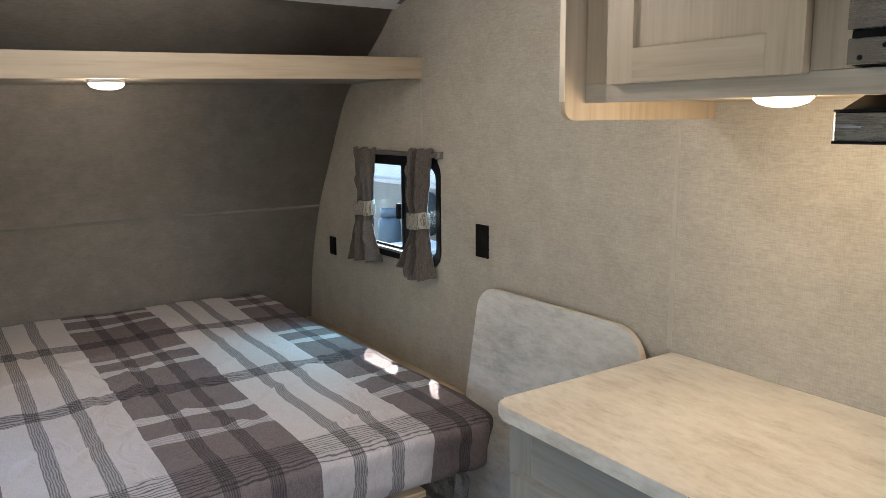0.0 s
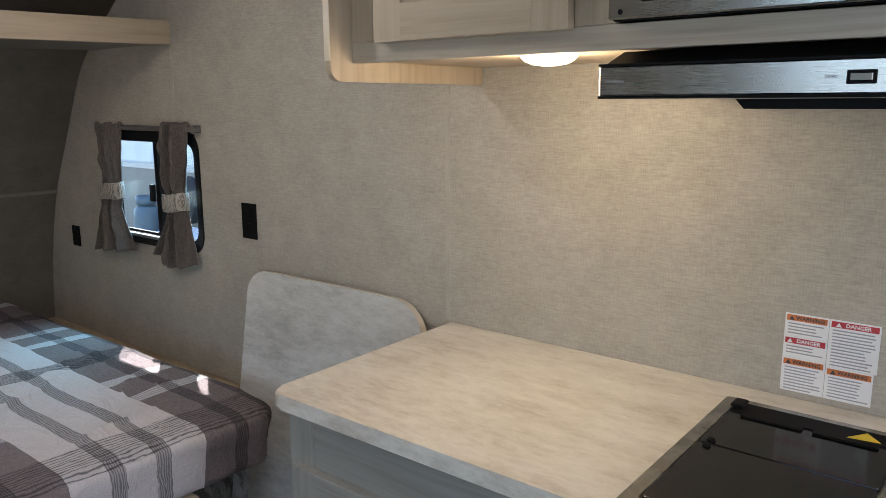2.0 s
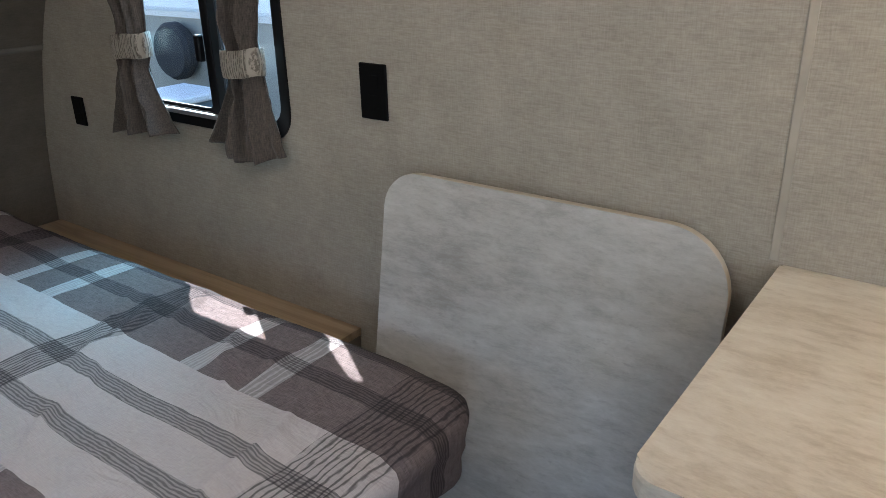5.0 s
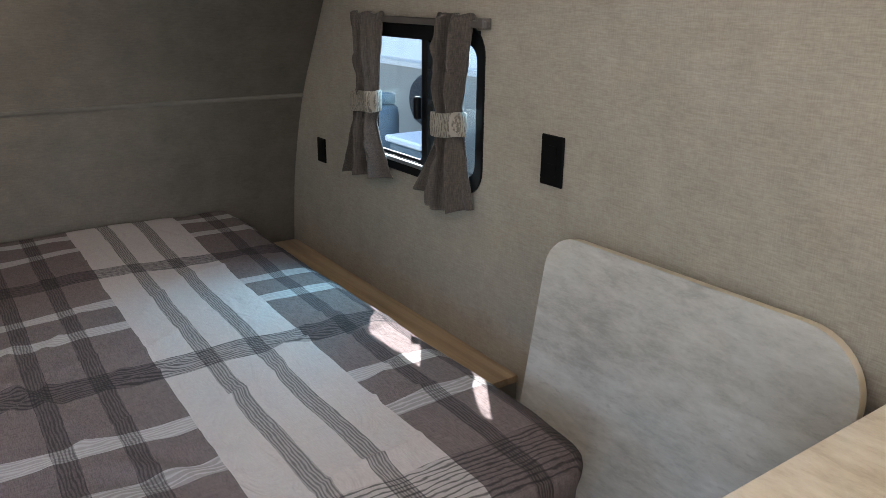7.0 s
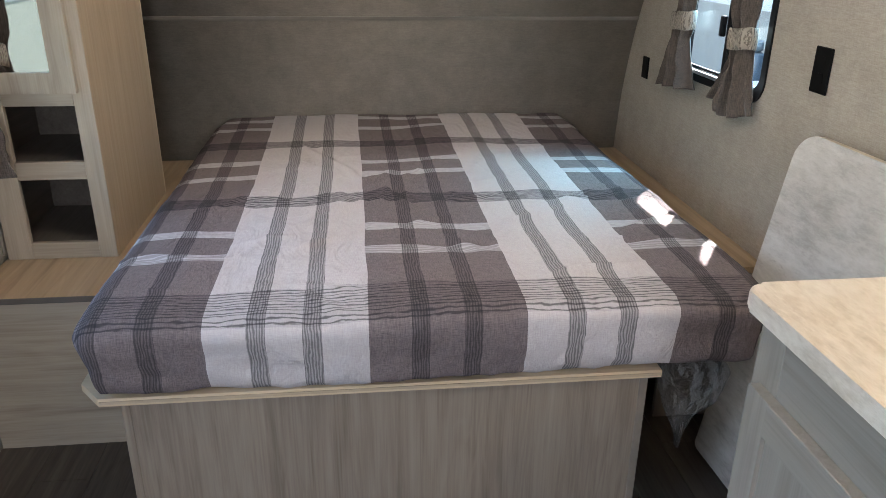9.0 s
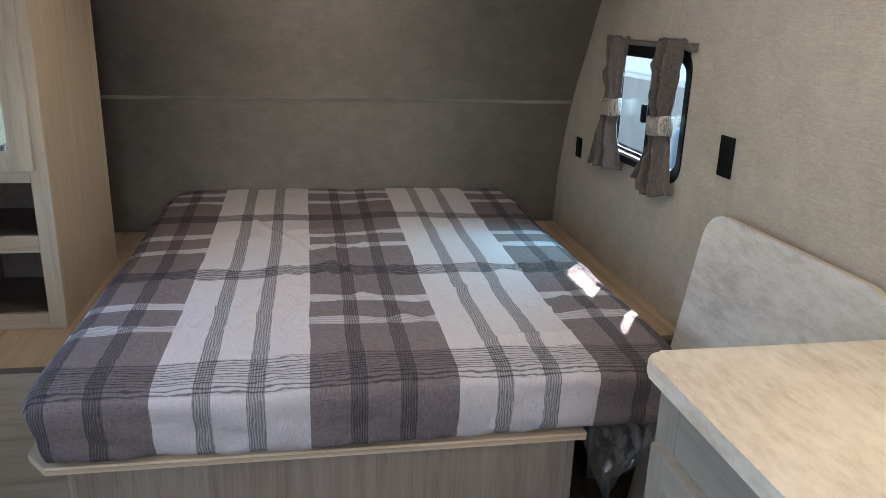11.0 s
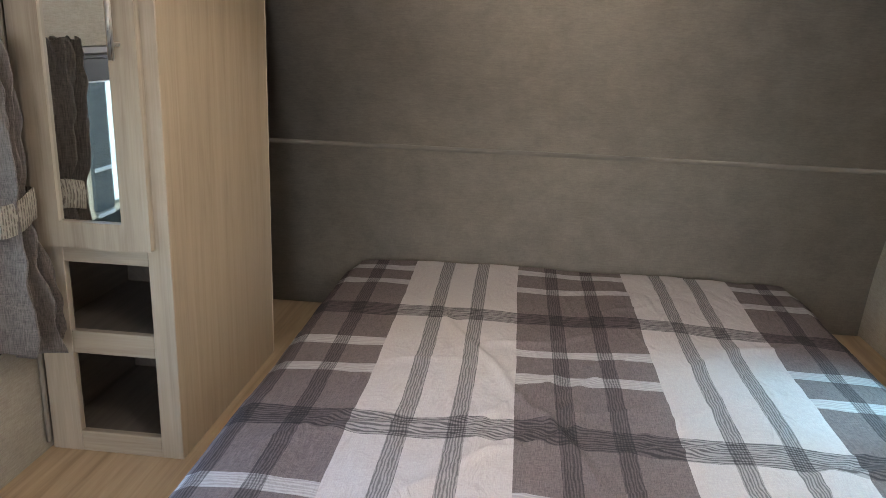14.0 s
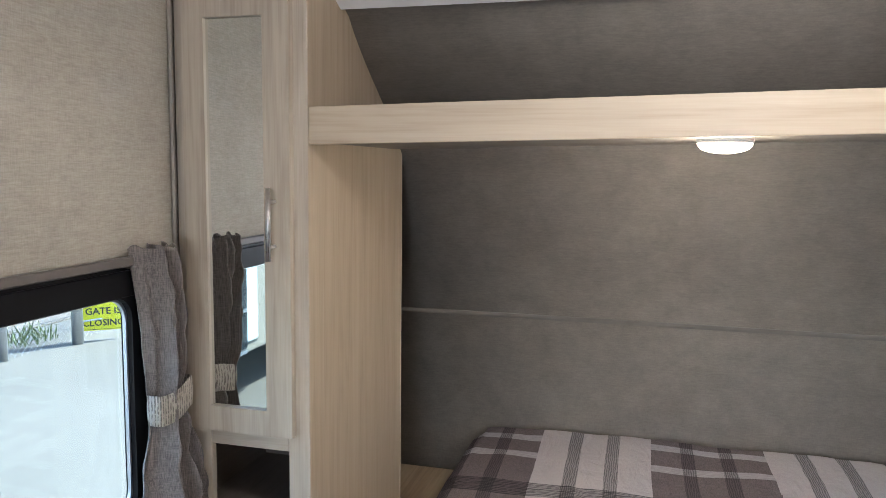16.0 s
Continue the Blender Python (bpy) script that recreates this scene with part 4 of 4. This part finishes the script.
for k in range(6):
    y = 0.552 - k * 0.084
    part("vent_slot", slab(rounded(y - 0.070, y, 1.634, 1.6405, 0.003, 3), MF + 0.0008, MF + 0.0018, "x"), m_black, mw)
part("screw", lathe([(0.004, 0), (0.003, -0.001)], (MF + 0.0015, 0.583, 1.622), 10, "x"), m_black, mw)
part("emblem", slab(rounded(0.372, 0.424, 1.7055, 1.7155, 0.005, 4), MF + 0.003, MF + 0.0037, "x"), m_nickel, mw, "plain silver emblem")

# ---- range hood ----
hood = thing("range_hood", (1.35, 0.3, 1.5), "slim range hood with steel front and black top", "range hood")
HF = 1.116
part("front", box(HF, HF + 0.012, -0.05, 0.612, 1.503, 1.545, 0.0015), m_steel, hood, "brushed steel front panel")
part("lower_edge", box(HF - 0.001, HF + 0.014, -0.05, 0.613, 1.4985, 1.5025), m_black, hood)
part("upper_edge", box(HF - 0.001, HF + 0.014, -0.05, 0.613, 1.5455, 1.549), m_black, hood)
bm = bmesh.new()
prof = [(HF + 0.0145, 1.503), (HF + 0.0145, 1.547), (1.20, 1.571), (XR - 0.003, 1.571), (XR - 0.003, 1.503)]
loops = [[bm.verts.new((x, y, z)) for x, z in prof] for y in (-0.05, 0.612)]
for i in range(5):
    bm.faces.new((loops[0][i], loops[0][(i + 1) % 5], loops[1][(i + 1) % 5], loops[1][i]))
bm.faces.new(loops[0])
bm.faces.new(loops[1])
part("shell", bm, m_black, hood)
part("filter_tray", slab([(-0.04, 1.4975), (0.42, 1.4975), (0.408, 1.484), (-0.04, 1.484)], HF + 0.03, 1.50, "x"), m_black, hood)
for y in (0.262, 0.218):
    sw = part("switch", box(HF - 0.0025, HF - 0.0002, y - 0.0165, y + 0.0165, 1.5145, 1.5315, 0.001), m_black, hood)
    part("rocker", box(HF - 0.0045, HF - 0.0026, y - 0.0125, y + 0.0125, 1.518, 1.528, 0.001), m_blackgloss, sw)
part("maker_mark", box(HF - 0.0006, HF - 0.0001, 0.572, 0.602, 1.5222, 1.5248), m_pgrey, hood)
for y, text in ((0.296, "LIGHT"), (0.190, "FAN")):
    words("lettering", text, 0.005, facing((HF - 0.0008, y, 1.5235), (0, -1, 0), (0, 0, 1)), m_pgrey, hood)

# ---- tabletop leaning on the wall ----
board = thing("leaning_tabletop", (1.40, 1.69, 0.0), "grey stone-look tabletop leaning upright against the wall", "tabletop")
tilt = Matrix.Translation((1.372, 2.018, 0.016)) @ Matrix.Rotation(radians(4.2), 4, "Z") @ Matrix.Rotation(radians(8.4), 4, "Y") @ Matrix.Rotation(radians(1.3), 4, "X")
CORNERS = (0.02, 0.02, 0.075, 0.115)
bm = slab(rounded(-0.688, 0.0, 0.0, 0.974, CORNERS, 10), -0.014, 0.014, "x", 0.003)
bm.transform(tilt)
part("panel", bm, m_table, board)
bm = ring(rounded(-0.6885, 0.0005, -0.0005, 0.9745, CORNERS, 10), rounded(-0.6855, -0.0025, 0.0025, 0.9715, [c - 0.002 for c in CORNERS], 10), -0.0105, 0.0105, "x")
bm.transform(tilt)
part("edge_band", bm, m_edge, board, "cream edge banding")


# ---- plastic bag under the bed corner ----
def bag_mesh():
    """A thin slack bag: wide under the mattress, running to a point low on one side."""
    bm = bmesh.new()
    n, rows = 48, []
    for s in range(30):
        f = s / 29
        z = 0.497 - 0.285 * f
        left = 1.075 + 0.105 * f ** 1.2
        right = 1.235 + 0.055 * math.sin(math.pi * min(1.0, f * 1.5)) - 0.055 * max(0.0, f - 0.35) ** 1.3 * 2.0
        cx, half = (left + right) / 2, max(0.004, (right - left) / 2)
        row = []
        for k in range(n):
            t = 2 * math.pi * k / n
            c = math.cos(t)
            puff = 0.030 * (1.05 - f) ** 0.6 * math.sin(t)
            crush = 0.016 * noise.noise(Vector((c * 3.0, z * 17, 4 + math.copysign(1, math.sin(t))))) + 0.009 * noise.noise(Vector((c * 8.0, z * 34, 9)))
            row.append(bm.verts.new((cx + half * c, 1.775 + puff + crush, z + 0.012 * noise.noise(Vector((c * 2, f * 3, 2.0))))))
        rows.append(row)
    for p, q in zip(rows, rows[1:]):
        for k in range(n):
            bm.faces.new((p[k], p[(k + 1) % n], q[(k + 1) % n], q[k]))
    bm.faces.new(rows[-1])
    bm.faces.new(rows[0])
    return bm


solid("plastic_bag", bag_mesh(), m_bag, "crumpled clear plastic bag hanging under the bed corner", "plastic bag", smooth=True)

# ---- outdoors ----
GZ = -0.62
bm = bmesh.new()
bmesh.ops.create_grid(bm, x_segments=2, y_segments=2, size=900)
bm.transform(Matrix.Translation((0, 0, GZ)))
solid("ground", bm, m_ground, "pale sunlit concrete yard around the trailer", "ground", "structure")
solid("gravel_verge", slab([(-60, -40), (-7.6, -40), (-7.6, 60), (-60, 60)], GZ, GZ + 0.02, "z"), m_gravel, "dusty gravel verge behind the fence", "ground", "structure")

fence = thing("chain_link_fence", (-6.9, 9, GZ), "galvanised chain-link fence along the yard", "fence")
fx = -6.6
for y in (3.0, 5.4, 7.75, 10.2, 12.6):
    part("post", rod((fx, y, GZ), (fx, y, GZ + 1.9), 0.05 if y == 7.75 else 0.035, 12), m_galv, fence, smooth=True)
part("top_rail", rod((fx, 3, GZ + 1.88), (fx, 12.6, GZ + 1.88), 0.022, 8), m_galv, fence, smooth=True)
bm = bmesh.new()
for k in range(-16, 100):
    y = 3.0 + k * 0.096
    for d in (-1, 1):
        a, b = max(y, 3.0), min(y + 1.85, 12.6)
        if b <= a:
            continue
        za, zb = (a - y, b - y) if d > 0 else (1.85 - (a - y), 1.85 - (b - y))
        rod((fx, a, GZ + za), (fx, b, GZ + zb), 0.0018, 4, bm)
part("mesh", bm, m_galv, fence, "diamond wire mesh")

SD = Vector((0.63, -0.776, 0))
SR = Vector((0.776, 0.63, 0))


def sign(centre, w, h, lines, label):
    c = Vector(centre)
    s = thing("warning_sign", c, label, "sign", "yard signs")
    bm = box(-w / 2, w / 2, -h / 2, h / 2, -0.004, 0.004, 0.002)
    bm.transform(facing(c, SR, (0, 0, 1)))
    part("plate", bm, m_signyellow, s)
    bm = ring(rounded(-w / 2 + 0.012, w / 2 - 0.012, -h / 2 + 0.012, h / 2 - 0.012, 0.01, 3), rounded(-w / 2 + 0.018, w / 2 - 0.018, -h / 2 + 0.018, h / 2 - 0.018, 0.008, 3), 0.0045, 0.0055, "z")
    bm.transform(facing(c, SR, (0, 0, 1)))
    part("border", bm, m_ink, s)
    for dz, size, text, ink in lines:
        words("lettering", text, size, facing(c + SD * 0.007 + Vector((0, 0, dz)), SR, (0, 0, 1)), ink, s)


pole = thing("sign_post", (-6.42, 8.70, GZ), "galvanised steel post carrying the yard signs", "post")
part("tube", rod((-6.42, 8.70, GZ), (-6.42, 8.70, GZ + 2.4), 0.07, 16), m_galv, pole, smooth=True)
part("cap", lathe([(0.075, 0), (0.075, 0.03), (0.05, 0.06), (0.01, 0.075)], (-6.42, 8.70, GZ + 2.4), 16), m_galv, pole, smooth=True)
sc = Vector((-6.29, 9.01, 0))
sign(sc + Vector((0, 0, -0.18)), 0.56, 0.64, [(0.225, 0.12, "DO NOT", m_ink), (0.075, 0.10, "PROCEED IF", m_ink), (-0.075, 0.12, "GATE IS", m_ink), (-0.225, 0.115, "CLOSING", m_ink)], "bright yellow sign reading do not proceed if gate is closing")
sign(sc + Vector((0, 0, 0.46)), 0.56, 0.56, [(-0.13, 0.20, "5 KM", m_ink), (0.13, 0.20, "D", m_ink)], "yellow speed sign above the gate sign")
for z in (-0.35, 0.0, 0.3, 0.6):
    part("bracket", rod((-6.42, 8.70, z), sc + Vector((0, 0, z)) - SD * 0.012, 0.012, 8), m_galv, pole)


def weed(c, seed):
    rnd = random.Random(seed)
    bm = bmesh.new()
    for _ in range(90):
        a, l = rnd.uniform(0, 6.28), rnd.uniform(0.08, 0.28)
        b = Vector((c[0] + rnd.uniform(-0.2, 0.2), c[1] + rnd.uniform(-0.3, 0.3), c[2]))
        tip = b + Vector((math.cos(a) * l * 0.6, math.sin(a) * l * 0.6, l))
        s = Vector((-math.sin(a), math.cos(a), 0)) * 0.012
        m = (b + tip) / 2 + Vector((0, 0, 0.02))
        vs = [bm.verts.new(p) for p in (b, m + s, tip, m - s)]
        bm.faces.new(vs)
    return bm


solid("weeds", weed((-7.0, 8.5, GZ), 4), m_leaf, "dry green weeds at the foot of the fence", "weeds", "stuff")


def trailer(name, x0, x1, y0, y1, facing_side, label):
    """A parked trailer: white upper body, pale skirt, windows, wheels."""
    t = thing(name, ((x0 + x1) / 2, (y0 + y1) / 2, GZ), label, "trailer", "parked trailers")
    part("body", box(x0, x1, y0, y1, GZ + 1.42, GZ + 3.1, 0.06, seg=2), m_rvwhite, t, "white upper body")
    part("skirt", box(x0 + 0.01, x1 - 0.01, y0 + 0.01, y1 - 0.01, GZ + 0.48, GZ + 1.42, 0.02), m_rvbeige, t, "pale grey lower body")
    xs = x0 if facing_side < 0 else x1
    part("stripe", box(min(xs, xs + facing_side * 0.006), max(xs, xs + facing_side * 0.006), y0 + 0.1, y1 - 0.1, GZ + 1.40, GZ + 1.45), m_galv, t)
    for k in range(int((y1 - y0) / 1.9)):
        yy = y0 + 0.7 + k * 1.9
        w = part("window", slab(rounded(yy, yy + 0.9, GZ + 1.75, GZ + 2.4, 0.08, 4), min(xs, xs + facing_side * 0.012), max(xs, xs + facing_side * 0.012), "x"), m_frame, t)
        part("pane", slab(rounded(yy + 0.04, yy + 0.86, GZ + 1.79, GZ + 2.36, 0.05, 4), min(xs + facing_side * 0.012, xs + facing_side * 0.016), max(xs + facing_side * 0.012, xs + facing_side * 0.016), "x"), m_dark, w)
    for yy in ((y0 + y1) / 2 - 0.42, (y0 + y1) / 2 + 0.42):
        wl = part("wheel", lathe([(0.2, -0.1), (0.33, -0.1), (0.36, -0.06), (0.36, 0.06), (0.33, 0.1), (0.2, 0.1)], (xs - facing_side * 0.13, yy, GZ + 0.36), 28, "x"), m_tyre, t, smooth=False)
        part("rim", lathe([(0.19, -0.09), (0.19, 0.105), (0.05, 0.09)], (xs - facing_side * 0.13, yy, GZ + 0.36), 20, "x"), m_galv, wl)
    return t


near_trailer = trailer("parked_trailer", 4.6, 7.0, 2.6, 14.0, -1, "white travel trailer with pale grey lower body parked alongside")
far_trailer = trailer("parked_trailer", -5.6, -3.2, -9.5, -1.4, 1, "white travel trailer with dark windows parked across the yard")

# Added tyre and rim stand in for the dark wheel arch on the skirt.
sp = part("spare_wheel", lathe([(0.14, 0.0), (0.22, -0.01), (0.25, -0.05), (0.25, -0.12), (0.22, -0.16), (0.14, -0.165)], (4.598, 7.02, 0.50), 28, "x"), m_tyre, near_trailer, "black tyre standing in for a dark wheel arch")
part("rim", lathe([(0.135, -0.02), (0.13, -0.15), (0.04, -0.13)], (4.598, 7.02, 0.50), 20, "x"), m_galv, sp)
dr = part("door", slab(rounded(-2.18, -1.90, GZ + 0.55, GZ + 2.7, 0.03, 4), -3.199, -3.17, "x"), m_dark, far_trailer, "dark glossy entry door")
for z in (-0.12, 0.27, 1.2):
    part("hinge", box(-3.171, -3.163, -2.17, -1.91, z, z + 0.035, 0.003), m_galv, dr)
part("side_panel", slab(rounded(-2.40, -2.20, GZ + 0.6, GZ + 2.7, 0.03, 4), -3.199, -3.185, "x"), m_rvpale, far_trailer, "pale blue body panel")

TX, TY = 4.15, 7.22
tank = thing("gas_tank", (TX, TY, GZ), "slim grey-blue upright gas tank standing outside the window", "tank")
part("vessel", lathe([(0.05, 0), (0.12, 0.02), (0.135, 0.08), (0.135, 0.98), (0.12, 1.06), (0.07, 1.10)], (TX, TY, GZ), 28), m_rvblue, tank, smooth=True)
part("collar", lathe([(0.09, 1.10), (0.10, 1.105), (0.10, 1.19), (0.09, 1.19), (0.085, 1.12)], (TX, TY, GZ), 24), m_rvblue, tank, smooth=True)
part("valve", rod((TX, TY, GZ + 1.09), (TX, TY, GZ + 1.17), 0.025, 10), m_galv, tank, smooth=True)

crate = thing("utility_box", (4.0, 6.3, GZ), "low dark grey utility box with a sunlit white lid outside", "box")
part("body", box(3.80, 4.22, 6.05, 6.57, GZ, GZ + 0.86, 0.02), m_rvblue, crate)
part("lid", box(3.77, 4.25, 6.02, 6.60, GZ + 0.861, GZ + 0.92, 0.015), m_rvwhite, crate, "white lid")
part("handle", box(3.755, 3.772, 6.24, 6.38, GZ + 0.78, GZ + 0.80, 0.004), m_galv, crate)
step = thing("step_platform", (3.7, 5.0, GZ), "white folding step platform standing outside in sunlight", "step")
part("tread", box(3.45, 3.95, 4.75, 5.25, GZ + 0.62, GZ + 0.66, 0.01), m_rvwhite, step)
for x in (3.48, 3.92):
    for y in (4.78, 5.22):
        part("leg", rod((x, y, GZ), (x, y, GZ + 0.62), 0.018, 8), m_galv, step, smooth=True)

# ---- floor planks ----
pw, pl = 0.152, 1.22
count = 0
for i in range(16):
    xa = XL + i * pw
    xb = min(xa + pw - 0.0015, XR)
    if xb - xa < 0.02:
        continue
    y = YB + (0.4 * (i % 3))
    while y < 3.4:
        yb = min(y + pl - 0.0015, 3.6)
        adopt(link("plank", box(xa, xb, y, yb, -0.006, 0.0, 0.0008), m_plank), floor)
        y += pl
